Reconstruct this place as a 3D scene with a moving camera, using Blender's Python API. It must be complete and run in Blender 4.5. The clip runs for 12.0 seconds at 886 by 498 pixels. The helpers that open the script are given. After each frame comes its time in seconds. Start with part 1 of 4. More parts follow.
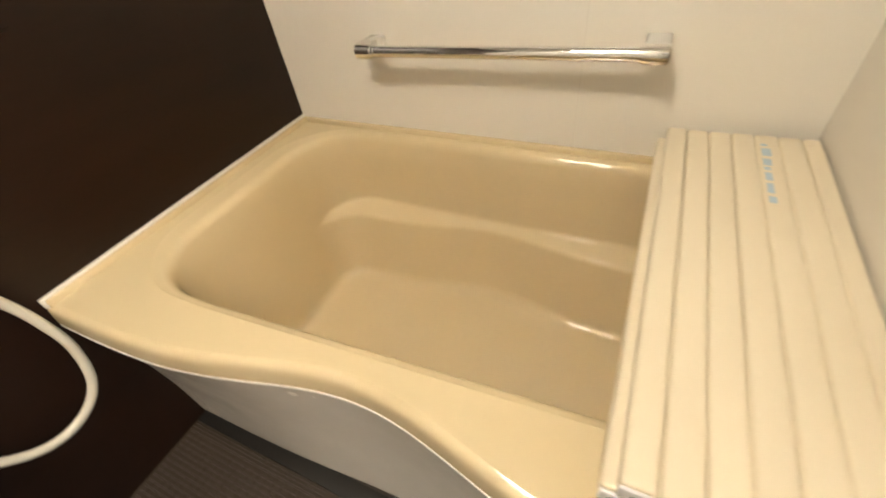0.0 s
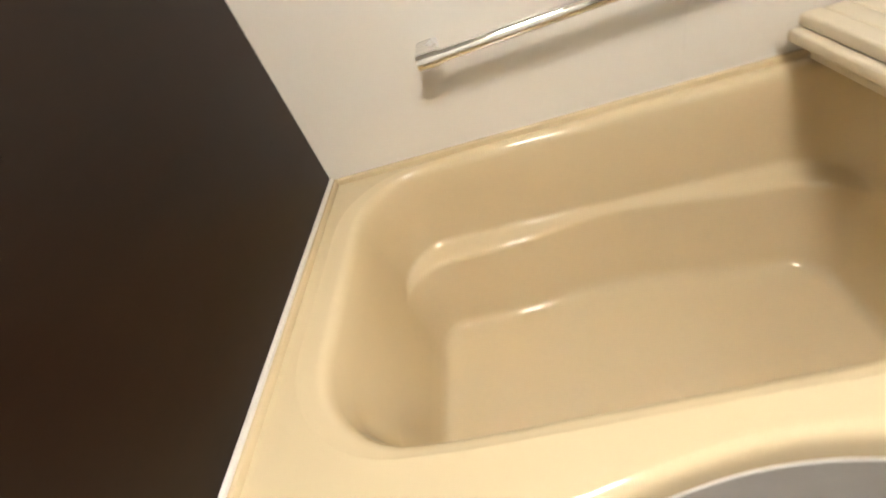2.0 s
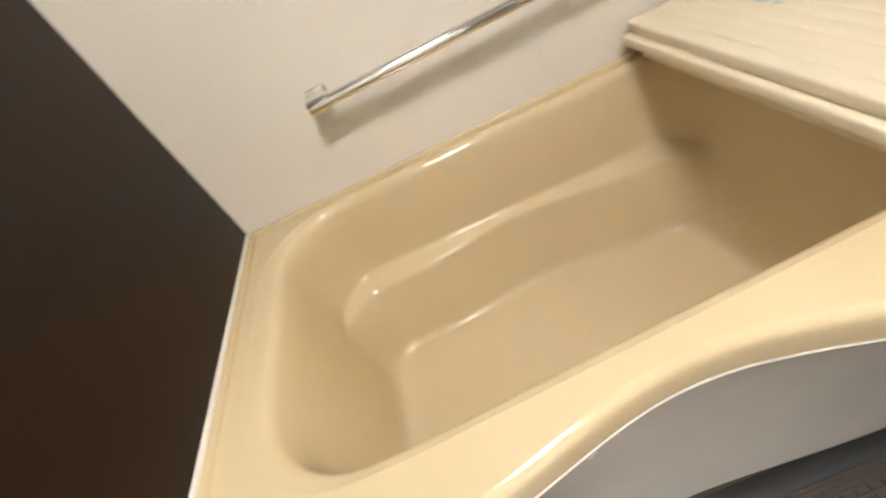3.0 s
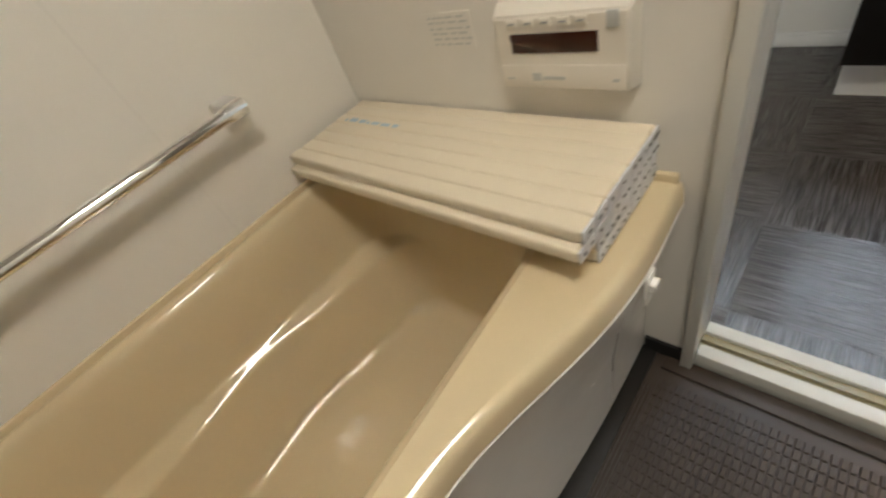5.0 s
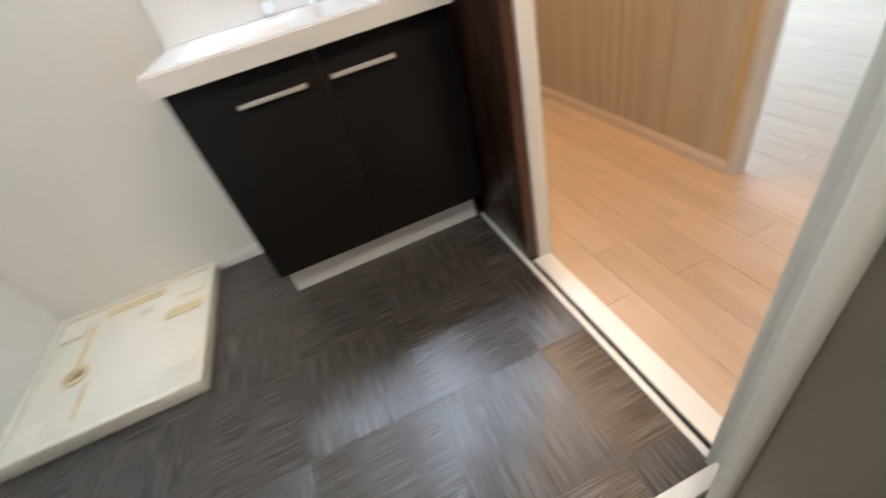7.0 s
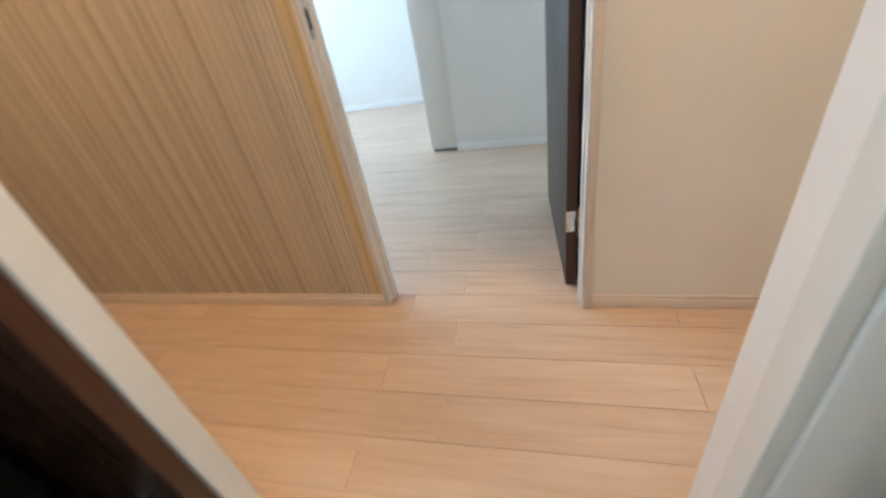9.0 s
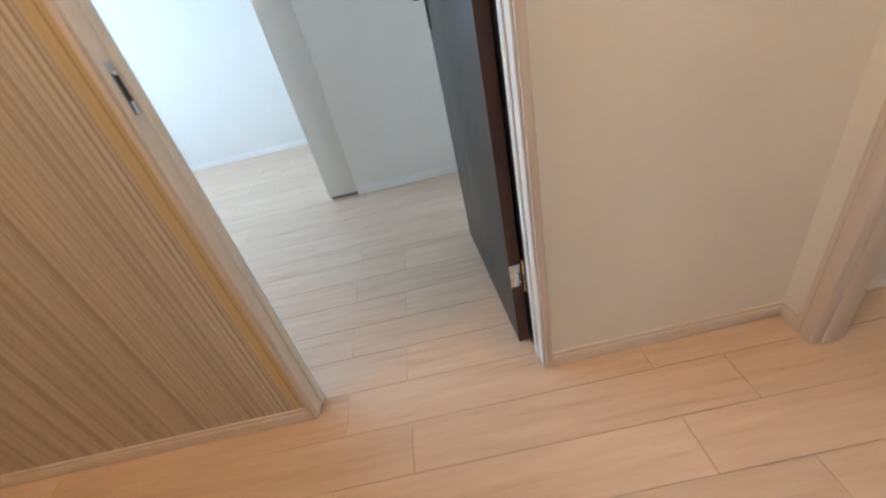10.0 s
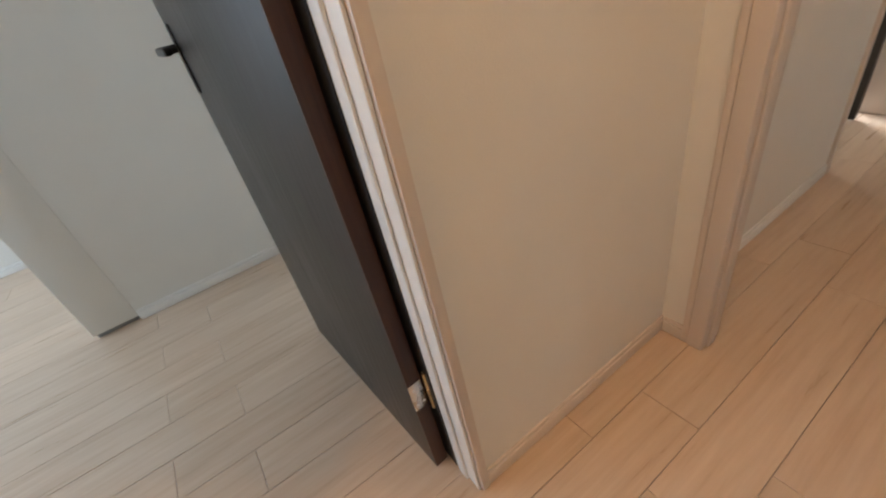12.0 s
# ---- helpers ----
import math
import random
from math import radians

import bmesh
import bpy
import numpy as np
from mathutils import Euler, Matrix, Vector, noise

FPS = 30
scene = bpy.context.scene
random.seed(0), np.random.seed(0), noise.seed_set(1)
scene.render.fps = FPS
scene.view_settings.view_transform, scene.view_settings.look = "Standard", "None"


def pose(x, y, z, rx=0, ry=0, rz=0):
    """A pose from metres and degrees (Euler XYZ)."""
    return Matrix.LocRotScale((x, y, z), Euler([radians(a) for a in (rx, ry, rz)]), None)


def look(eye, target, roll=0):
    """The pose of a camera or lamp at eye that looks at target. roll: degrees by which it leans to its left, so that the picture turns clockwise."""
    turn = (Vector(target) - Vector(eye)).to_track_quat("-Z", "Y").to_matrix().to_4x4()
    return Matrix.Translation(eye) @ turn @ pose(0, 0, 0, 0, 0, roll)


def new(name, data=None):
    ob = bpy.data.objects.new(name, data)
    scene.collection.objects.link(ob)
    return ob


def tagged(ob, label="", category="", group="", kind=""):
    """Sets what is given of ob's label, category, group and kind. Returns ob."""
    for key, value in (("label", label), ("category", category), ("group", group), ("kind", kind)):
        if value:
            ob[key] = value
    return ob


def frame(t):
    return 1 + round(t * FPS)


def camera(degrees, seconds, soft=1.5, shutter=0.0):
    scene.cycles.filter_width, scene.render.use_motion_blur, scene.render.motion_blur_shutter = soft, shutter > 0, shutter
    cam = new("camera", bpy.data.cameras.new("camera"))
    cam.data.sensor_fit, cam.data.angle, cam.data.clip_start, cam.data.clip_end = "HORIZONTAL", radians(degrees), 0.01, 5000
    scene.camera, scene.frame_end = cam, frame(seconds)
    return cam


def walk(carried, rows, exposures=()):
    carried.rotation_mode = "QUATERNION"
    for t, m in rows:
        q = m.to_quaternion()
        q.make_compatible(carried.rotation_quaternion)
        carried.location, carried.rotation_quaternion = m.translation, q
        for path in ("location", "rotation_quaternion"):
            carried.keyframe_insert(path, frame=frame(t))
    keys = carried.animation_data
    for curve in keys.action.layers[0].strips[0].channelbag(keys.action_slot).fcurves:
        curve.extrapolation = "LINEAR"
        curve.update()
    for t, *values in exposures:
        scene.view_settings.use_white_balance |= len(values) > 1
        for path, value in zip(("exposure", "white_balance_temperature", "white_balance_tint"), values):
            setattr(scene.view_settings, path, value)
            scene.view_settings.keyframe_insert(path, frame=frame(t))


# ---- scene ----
cam = camera(94.1, 12.0, soft=2.0, shutter=0.5)

PATH = [
    (0, (0.91, -0.866, 1.039), (0.169, 0.409, -0.312), -8.3),
    (0.5, (0.791, -0.833, 1.031), (-0.014, 0.464, -0.261), -11.4),
    (1, (0.644, -0.77, 1.021), (-0.093, 0.504, -0.333), -13.5),
    (1.5, (0.532, -0.772, 1.013), (-0.061, 0.595, -0.32), -17.0),
    (2, (0.416, -0.833, 0.994), (0.018, 0.631, -0.31), -23.0),
    (2.5, (0.417, -0.885, 0.987), (0.101, 0.619, -0.294), -27.3),
    (3, (0.454, -0.879, 0.994), (0.36, 0.645, -0.297), -27.1),
    (3.2, (0.462, -0.874, 0.983), (0.53, 0.659, -0.299), -26.2),
    (4.8, (0.609, -0.875, 0.992), (1.385, 0.401, -0.339), -24.2),
    (5, (0.641, -0.89, 0.987), (1.492, 0.341, -0.34), -23.5),
    (5.5, (0.779, -0.972, 0.996), (1.688, 0.244, -0.307), -23.2),
    (6, (0.92, -1.068, 1.001), (2.115, -0.087, -0.267), -21.0),
    (6.3, (0.998, -1.12, 0.971), (2.396, -0.439, -0.287), -20.2),
    (6.5, (1.017, -1.158, 0.998), (2.493, -0.758, -0.292), -19.1),
    (6.7, (1.04, -1.148, 1.0), (2.579, -1.107, -0.276), -15.0),
    (7, (1.099, -1.178, 0.987), (2.633, -1.49, -0.257), -16.2),
    (7.1, (1.124, -1.196, 1.004), (2.608, -1.625, -0.266), -15.0),
    (7.6, (1.218, -1.32, 1.004), (2.515, -2.2, -0.238), -15.4),
    (7.7, (1.237, -1.329, 0.996), (2.497, -2.276, -0.236), -15.0),
    (9.3, (1.525, -1.512, 0.992), (1.843, -3.166, -0.087), -12.5),
    (9.5, (1.544, -1.588, 1.002), (1.779, -3.268, -0.058), -14.2),
    (10, (1.549, -1.719, 1.004), (1.596, -3.378, -0.112), -13.9),
    (10.5, (1.579, -1.865, 0.996), (1.448, -3.548, -0.077), -9.9),
    (11, (1.591, -1.995, 0.95), (1.037, -3.59, -0.121), -12.4),
    (11.5, (1.557, -2.043, 0.967), (0.881, -3.56, -0.146), -14.3),
    (12, (1.553, -2.061, 0.969), (0.764, -3.53, -0.135), -13.2),
]
EXPOSURE = [(0.0, 0.18, 6550, 9), (1.0, 0.22, 6350, 9), (2.5, 0.50, 5700, 10), (4.8, -0.42, 5900, 8), (5.6, -0.26, 5950, 9), (6.4, 0.16, 5850, 9), (7.0, 0.02, 5800, 9), (7.7, -0.20, 5700, 9), (9.3, -0.20, 5600, 7), (10.1, -0.45, 5750, 10), (10.6, -0.62, 6000, 11), (11.0, -0.74, 6300, 13), (12.0, -0.80, 6450, 14)]
walk(cam, [(t, look(eye, target, roll)) for t, eye, target, roll in PATH], EXPOSURE)


# ---- world, lights ----
world = bpy.data.worlds.new("world")
scene.world = world
world.use_nodes = True
wn = world.node_tree.nodes
sky = wn.new("ShaderNodeTexSky")
sky.sky_type, sky.sun_disc = "NISHITA", False
sky.sun_elevation, sky.sun_rotation = radians(40), radians(60)
world.node_tree.links.new(sky.outputs[0], wn["Background"].inputs[0])
wn["Background"].inputs[1].default_value = 0.12


def area_light(name, where, target, sx, sy, power, colour):
    d = bpy.data.lights.new(name, "AREA")
    d.shape, d.size, d.size_y, d.energy, d.color = "RECTANGLE", sx, sy, power, colour
    ob = new(name, d)
    ob.matrix_basis = look(where, target)
    return ob


def disc_light(name, where, size, power, colour):
    d = bpy.data.lights.new(name, "AREA")
    d.shape, d.size, d.energy, d.color = "DISK", size, power, colour
    ob = new(name, d)
    ob.matrix_basis = pose(*where)
    return ob


WARM = (1.0, 0.61, 0.29)
BATH_LAMP = (0.62, -1.12, 2.06)
disc_light("bath_light", BATH_LAMP, 0.36, 18.5, (1.0, 0.87, 0.69))
area_light("mirror_light", (2.705, -1.25, 1.862), (1.9, -1.20, 0.0), 0.56, 0.08, 15, (0.88, 0.94, 1.0))
disc_light("washroom_light", (1.75, -0.55, 2.27), 0.10, 6, (1.0, 0.94, 0.84))
disc_light("hall_light", (2.60, -2.15, 2.37), 0.10, 17, WARM)
disc_light("hall_light", (0.98, -2.15, 2.37), 0.10, 13.5, WARM)
# daylight entering at the bedroom window
area_light("daylight_fill", (4.17, -4.15, 1.35), (2.0, -3.3, 0.6), 1.6, 1.7, 64, (0.60, 0.80, 1.0))
# added unseen fill in the windowless far room, brightens the hall's far end
area_light("daylight_fill", (-1.75, -3.6, 1.3), (-0.9, -2.3, 0.4), 0.9, 1.2, 135, (0.82, 0.92, 1.0))


# ---- materials ----
MATS = {}


def nodes_of(name):
    m = bpy.data.materials.new(name)
    m.use_nodes = True
    nt = m.node_tree
    return m, nt, nt.nodes, nt.links, nt.nodes["Principled BSDF"]


def coords(nt, scale=(1, 1, 1), rot=(0, 0, 0)):
    c = nt.nodes.new("ShaderNodeTexCoord")
    mp = nt.nodes.new("ShaderNodeMapping")
    mp.inputs["Scale"].default_value = scale
    mp.inputs["Rotation"].default_value = [radians(a) for a in rot]
    nt.links.new(c.outputs["Object"], mp.inputs["Vector"])
    return mp.outputs[0]


def noise_of(nt, vec, scale, detail=4.0, rough=0.55):
    n = nt.nodes.new("ShaderNodeTexNoise")
    n.inputs["Scale"].default_value, n.inputs["Detail"].default_value = scale, detail
    n.inputs["Roughness"].default_value = rough
    nt.links.new(vec, n.inputs["Vector"])
    return n.outputs["Fac"]


def ramp_of(nt, fac, stops):
    r = nt.nodes.new("ShaderNodeValToRGB")
    while len(r.color_ramp.elements) < len(stops):
        r.color_ramp.elements.new(0.5)
    for e, (p, c) in zip(r.color_ramp.elements, stops):
        e.position, e.color = p, (*c, 1)
    nt.links.new(fac, r.inputs[0])
    return r.outputs[0]


def mix_of(nt, fac, a, b, mode="MIX"):
    m = nt.nodes.new("ShaderNodeMix")
    m.data_type, m.blend_type = "RGBA", mode
    for sock, v in ((m.inputs[0], fac), (m.inputs[6], a), (m.inputs[7], b)):
        if isinstance(v, bpy.types.NodeSocket):
            nt.links.new(v, sock)
        elif isinstance(v, tuple):
            sock.default_value = (*v, 1)
        else:
            sock.default_value = v
    return m.outputs[2]


def range_of(nt, fac, a, b, lo=0.0, hi=1.0):
    n = nt.nodes.new("ShaderNodeMapRange")
    for i, v in ((1, lo), (2, hi), (3, a), (4, b)):
        n.inputs[i].default_value = v
    nt.links.new(fac, n.inputs[0])
    return n.outputs[0]


def bump_of(nt, bsdf, height, strength, distance):
    b = nt.nodes.new("ShaderNodeBump")
    b.inputs["Strength"].default_value, b.inputs["Distance"].default_value = strength, distance
    nt.links.new(height, b.inputs["Height"])
    nt.links.new(b.outputs[0], bsdf.inputs["Normal"])


def paint(name, colour, rough=0.5, metal=0.0, vary=0.06, scale=6.0, fine=180.0, bump=0.05, dist=0.001, coat=0.0, rvary=0.08):
    m, nt, n, l, b = nodes_of(name)
    v = coords(nt)
    big, small = noise_of(nt, v, scale, 5), noise_of(nt, v, fine, 3)
    both = mix_of(nt, 0.2, big, small)
    dark = tuple(c * (1 - vary) for c in colour)
    light = tuple(min(1, c * (1 + vary)) for c in colour)
    l.new(ramp_of(nt, both, [(0.3, dark), (0.7, light)]), b.inputs["Base Color"])
    l.new(range_of(nt, big, max(0.02, rough - rvary), min(1, rough + rvary), 0.3, 0.7), b.inputs["Roughness"])
    b.inputs["Metallic"].default_value, b.inputs["Coat Weight"].default_value = metal, coat
    b.inputs["Coat Roughness"].default_value = 0.08
    if bump:
        bump_of(nt, b, small, bump, dist)
    MATS[name] = m
    return m


def grain(name, dark, light, axis="z", rough=0.35, stretch=28.0, scale=3.0, bump=0.1, coat=0.0):
    """Wood with grain that runs along one axis."""
    m, nt, n, l, b = nodes_of(name)
    s = [stretch] * 3
    s["xyz".index(axis)] = 1.2
    v = coords(nt, tuple(s))
    g = noise_of(nt, v, scale, 7, 0.6)
    cloud = noise_of(nt, coords(nt), 2.2, 3)
    fac = mix_of(nt, 0.3, g, cloud)
    l.new(ramp_of(nt, fac, [(0.3, dark), (0.72, light)]), b.inputs["Base Color"])
    l.new(range_of(nt, g, rough - 0.06, rough + 0.1, 0.3, 0.7), b.inputs["Roughness"])
    b.inputs["Coat Weight"].default_value = coat
    bump_of(nt, b, g, bump, 0.001)
    MATS[name] = m
    return m


paint("bath_panel", (0.80, 0.77, 0.71), 0.12, vary=0.015, scale=3, fine=90, bump=0.02, rvary=0.03)
paint("tub_resin", (0.71, 0.592, 0.38), 0.10, vary=0.02, scale=4, fine=60, bump=0.01, coat=0.5, rvary=0.02)
paint("apron_resin", (0.78, 0.76, 0.72), 0.2, vary=0.02, bump=0.02)
paint("cover_plastic", (0.79, 0.705, 0.55), 0.36, vary=0.008, scale=3, fine=120, bump=0.008)
paint("cap_plastic", (0.70, 0.70, 0.72), 0.4, vary=0.08)
paint("dark_hole", (0.03, 0.03, 0.03), 0.7)
paint("white_plastic", (0.80, 0.78, 0.73), 0.3, vary=0.02, bump=0.02)
paint("remote_plastic", (0.80, 0.75, 0.66), 0.32, vary=0.02, bump=0.03)
paint("display_glass", (0.035, 0.010, 0.006), 0.08, vary=0.2)
paint("print_grey", (0.30, 0.31, 0.31), 0.5)
paint("print_pale", (0.55, 0.55, 0.52), 0.5)
paint("print_blue", (0.46, 0.58, 0.66), 0.5, vary=0.12)
paint("chrome", (0.86, 0.86, 0.86), 0.07, metal=1.0, vary=0.02, bump=0.0, rvary=0.03)
paint("satin_metal", (0.72, 0.71, 0.69), 0.3, metal=1.0, vary=0.05)
paint("bracket_metal", (0.80, 0.80, 0.80), 0.28, metal=1.0, vary=0.03)
paint("brass_metal", (0.60, 0.50, 0.33), 0.3, metal=1.0, vary=0.1)
paint("dark_metal", (0.06, 0.055, 0.05), 0.35, metal=0.8, vary=0.1)
paint("frame_white", (0.74, 0.73, 0.68), 0.34, vary=0.008, scale=2, bump=0.02, rvary=0.01)
paint("jamb_seal", (0.50, 0.46, 0.33), 0.45, vary=0.05)
paint("frame_seal", (0.34, 0.30, 0.18), 0.45, vary=0.1)
paint("frosted_pane", (0.17, 0.155, 0.125), 0.35, vary=0.03, scale=3, fine=320, bump=0.12)
# black for rubber and dark parts, also for the shade strip behind the bedroom door
paint("rubber_shade_black", (0.012, 0.011, 0.010), 0.5, vary=0.2)
paint("bath_floor", (0.054, 0.040, 0.031), 0.42, vary=0.12, scale=10, fine=220, bump=0.15)
paint("wall_cloth", (0.80, 0.78, 0.73), 0.8, vary=0.025, scale=4, fine=260, bump=0.35, dist=0.0015)
paint("ceiling_cloth", (0.82, 0.81, 0.78), 0.85, vary=0.02, fine=240, bump=0.3)
paint("trim_white", (0.86, 0.85, 0.82), 0.4, vary=0.03, bump=0.04)
paint("trim_hall", (0.72, 0.64, 0.57), 0.42, vary=0.03, bump=0.04)
paint("pan_resin", (0.84, 0.80, 0.68), 0.35, vary=0.03, bump=0.04)
paint("pan_shade", (0.72, 0.60, 0.36), 0.45, vary=0.1)
paint("basin_ceramic", (0.74, 0.725, 0.70), 0.1, vary=0.01, bump=0.0, coat=0.3, rvary=0.02)
paint("red_mark", (0.6, 0.10, 0.06), 0.4)
paint("mirror_glass", (0.85, 0.87, 0.87), 0.02, metal=1.0, vary=0.01, bump=0.0, rvary=0.01)
paint("panel_grey", (0.42, 0.45, 0.45), 0.2, vary=0.02)
paint("joint_grey", (0.70, 0.67, 0.61), 0.5)
paint("hose_white", (0.74, 0.72, 0.62), 0.3, vary=0.04, bump=0.05)
paint("handle_pale", (0.72, 0.71, 0.68), 0.35, metal=0.6, vary=0.03)
paint("lamp_body", (0.8, 0.8, 0.78), 0.4)
grain("dark_panel", (0.0080, 0.0032, 0.0016), (0.0220, 0.0085, 0.0040), "y", 0.32, stretch=7, scale=1.3, bump=0.0)
MATS["dark_panel"].node_tree.nodes["Principled BSDF"].inputs["Specular IOR Level"].default_value = 0.3
grain("vanity_front", (0.0042, 0.0035, 0.0030), (0.0110, 0.0090, 0.0076), "z", 0.42, stretch=60, bump=0.05)
MATS["vanity_front"].node_tree.nodes["Principled BSDF"].inputs["Specular IOR Level"].default_value = 0.25
grain("door_face", (0.016, 0.0125, 0.010), (0.037, 0.030, 0.026), "z", 0.40, stretch=55, bump=0.12)
grain("door_edge", (0.035, 0.012, 0.006), (0.090, 0.034, 0.016), "z", 0.4, stretch=40)
grain("slide_face", (0.014, 0.0075, 0.0045), (0.042, 0.020, 0.011), "z", 0.26, stretch=40, bump=0.015)


def glow(name, colour, strength):
    m, nt, n, l, b = nodes_of(name)
    b.inputs["Base Color"].default_value = (0.9, 0.9, 0.9, 1)
    b.inputs["Emission Color"].default_value = (*colour, 1)
    b.inputs["Emission Strength"].default_value = strength
    MATS[name] = m


glow("lamp_glow", (1.0, 0.85, 0.65), 6.0)
glow("outside_glow", (0.80, 0.92, 1.0), 2.0)


def striped_cloth():
    """Wallpaper with upright stripes of uneven width."""
    m, nt, n, l, b = nodes_of("striped_cloth")
    thin = noise_of(nt, coords(nt, (1, 0, 0)), 135, 2, 0.6)
    wide = noise_of(nt, coords(nt, (1, 0, 0)), 14, 2, 0.5)
    fibre = noise_of(nt, coords(nt, (1, 1, 0.02)), 700, 2)
    a = ramp_of(nt, thin, [(0.37, (0.25, 0.185, 0.12)), (0.41, (0.64, 0.57, 0.475)), (0.46, (0.71, 0.65, 0.57)), (0.495, (0.25, 0.185, 0.12)), (0.53, (0.72, 0.665, 0.58)), (0.575, (0.70, 0.64, 0.56)), (0.61, (0.25, 0.185, 0.12)), (0.65, (0.71, 0.65, 0.56))])
    a = mix_of(nt, range_of(nt, wide, 0.0, 0.2, 0.5, 0.6), a, (0.68, 0.625, 0.54))
    sep = nt.nodes.new("ShaderNodeSeparateXYZ")
    c = nt.nodes.new("ShaderNodeTexCoord")
    l.new(c.outputs["Object"], sep.inputs[0])
    near = range_of(nt, sep.outputs[0], 0.85, 0.0, 2.096, 2.110)
    gold = ramp_of(nt, thin, [(0.38, (0.42, 0.29, 0.11)), (0.5, (0.68, 0.54, 0.28)), (0.62, (0.60, 0.44, 0.20))])
    a = mix_of(nt, near, a, gold)
    a = mix_of(nt, range_of(nt, fibre, 0.0, 0.25, 0.4, 0.65), a, (0.42, 0.35, 0.27))
    l.new(a, b.inputs["Base Color"])
    b.inputs["Roughness"].default_value = 0.75
    bump_of(nt, b, mix_of(nt, 0.5, thin, fibre), 0.35, 0.0015)
    MATS["striped_cloth"] = m


def plank_wood():
    """Pale oak boards, one shade each."""
    m, nt, n, l, b = nodes_of("plank_wood")
    info = nt.nodes.new("ShaderNodeObjectInfo")
    geo = nt.nodes.new("ShaderNodeNewGeometry")
    add = nt.nodes.new("ShaderNodeMath")
    add.operation = "ADD"
    l.new(info.outputs["Random"], add.inputs[0])
    l.new(geo.outputs["Random Per Island"], add.inputs[1])
    c = nt.nodes.new("ShaderNodeTexCoord")
    off = nt.nodes.new("ShaderNodeVectorMath")
    off.operation = "MULTIPLY_ADD"
    comb = nt.nodes.new("ShaderNodeCombineXYZ")
    l.new(add.outputs[0], comb.inputs[0])
    l.new(add.outputs[0], comb.inputs[1])
    l.new(comb.outputs[0], off.inputs[0])
    off.inputs[1].default_value = (17, 31, 0)
    l.new(c.outputs["Object"], off.inputs[2])
    mp = nt.nodes.new("ShaderNodeMapping")
    mp.inputs["Scale"].default_value = (1.6, 22, 1)
    l.new(off.outputs[0], mp.inputs[0])
    g = noise_of(nt, mp.outputs[0], 2.2, 8, 0.62)
    mp2 = nt.nodes.new("ShaderNodeMapping")
    mp2.inputs["Scale"].default_value = (1.0, 6, 1)
    l.new(off.outputs[0], mp2.inputs[0])
    g2 = noise_of(nt, mp2.outputs[0], 1.8, 3)
    col = ramp_of(nt, mix_of(nt, 0.45, g, g2), [(0.24, (0.47, 0.325, 0.215)), (0.46, (0.60, 0.445, 0.32)), (0.7, (0.69, 0.545, 0.415))])
    tone = range_of(nt, add.outputs[0], 0.9, 1.06, 0.0, 2.0)
    hsv = nt.nodes.new("ShaderNodeHueSaturation")
    l.new(tone, hsv.inputs["Value"])
    l.new(col, hsv.inputs["Color"])
    l.new(hsv.outputs[0], b.inputs["Base Color"])
    l.new(range_of(nt, g, 0.26, 0.40, 0.3, 0.7), b.inputs["Roughness"])
    bump_of(nt, b, g, 0.06, 0.001)
    MATS["plank_wood"] = m


def ribbed_tile():
    """Dark vinyl tile with a raked, streaked relief along its own x."""
    m, nt, n, l, b = nodes_of("ribbed_tile")
    info = nt.nodes.new("ShaderNodeObjectInfo")
    c = nt.nodes.new("ShaderNodeTexCoord")
    off = nt.nodes.new("ShaderNodeVectorMath")
    off.operation = "MULTIPLY_ADD"
    comb = nt.nodes.new("ShaderNodeCombineXYZ")
    l.new(info.outputs["Random"], comb.inputs[0])
    l.new(info.outputs["Random"], comb.inputs[1])
    l.new(comb.outputs[0], off.inputs[0])
    off.inputs[1].default_value = (13, 7, 0)
    l.new(c.outputs["Object"], off.inputs[2])
    mp = nt.nodes.new("ShaderNodeMapping")
    mp.inputs["Scale"].default_value = (7, 380, 1)
    l.new(off.outputs[0], mp.inputs[0])
    s = noise_of(nt, mp.outputs[0], 1.0, 2, 0.5)
    cloud = noise_of(nt, off.outputs[0], 6, 3)
    col = ramp_of(nt, s, [(0.36, (0.026, 0.022, 0.020)), (0.53, (0.060, 0.052, 0.047)), (0.70, (0.128, 0.116, 0.108))])
    col = mix_of(nt, range_of(nt, cloud, 0.0, 0.12, 0.4, 0.65), col, (0.075, 0.068, 0.064))
    l.new(col, b.inputs["Base Color"])
    l.new(range_of(nt, s, 0.20, 0.34, 0.35, 0.65), b.inputs["Roughness"])
    b.inputs["Specular IOR Level"].default_value = 0.8
    bump_of(nt, b, s, 0.5, 0.0025)
    MATS["ribbed_tile"] = m


striped_cloth()
plank_wood()
ribbed_tile()


# ---- mesh helpers ----
def add_box(bm, lo, hi, bevel=0.0, segs=2):
    lo, hi = Vector(lo), Vector(hi)
    r = bmesh.ops.create_cube(bm, size=1.0)
    for v in r["verts"]:
        v.co = Vector((lo[i] + (v.co[i] + 0.5) * (hi[i] - lo[i]) for i in range(3)))
    if bevel:
        edges = list({e for v in r["verts"] for e in v.link_edges})
        bmesh.ops.bevel(bm, geom=edges, offset=bevel, segments=segs, profile=0.5, affect="EDGES")
    return bm


def boxes(*items, bevel=0.0, segs=2):
    bm = bmesh.new()
    for lo, hi in items:
        add_box(bm, [min(a, b) for a, b in zip(lo, hi)], [max(a, b) for a, b in zip(lo, hi)], bevel, segs)
    return bm


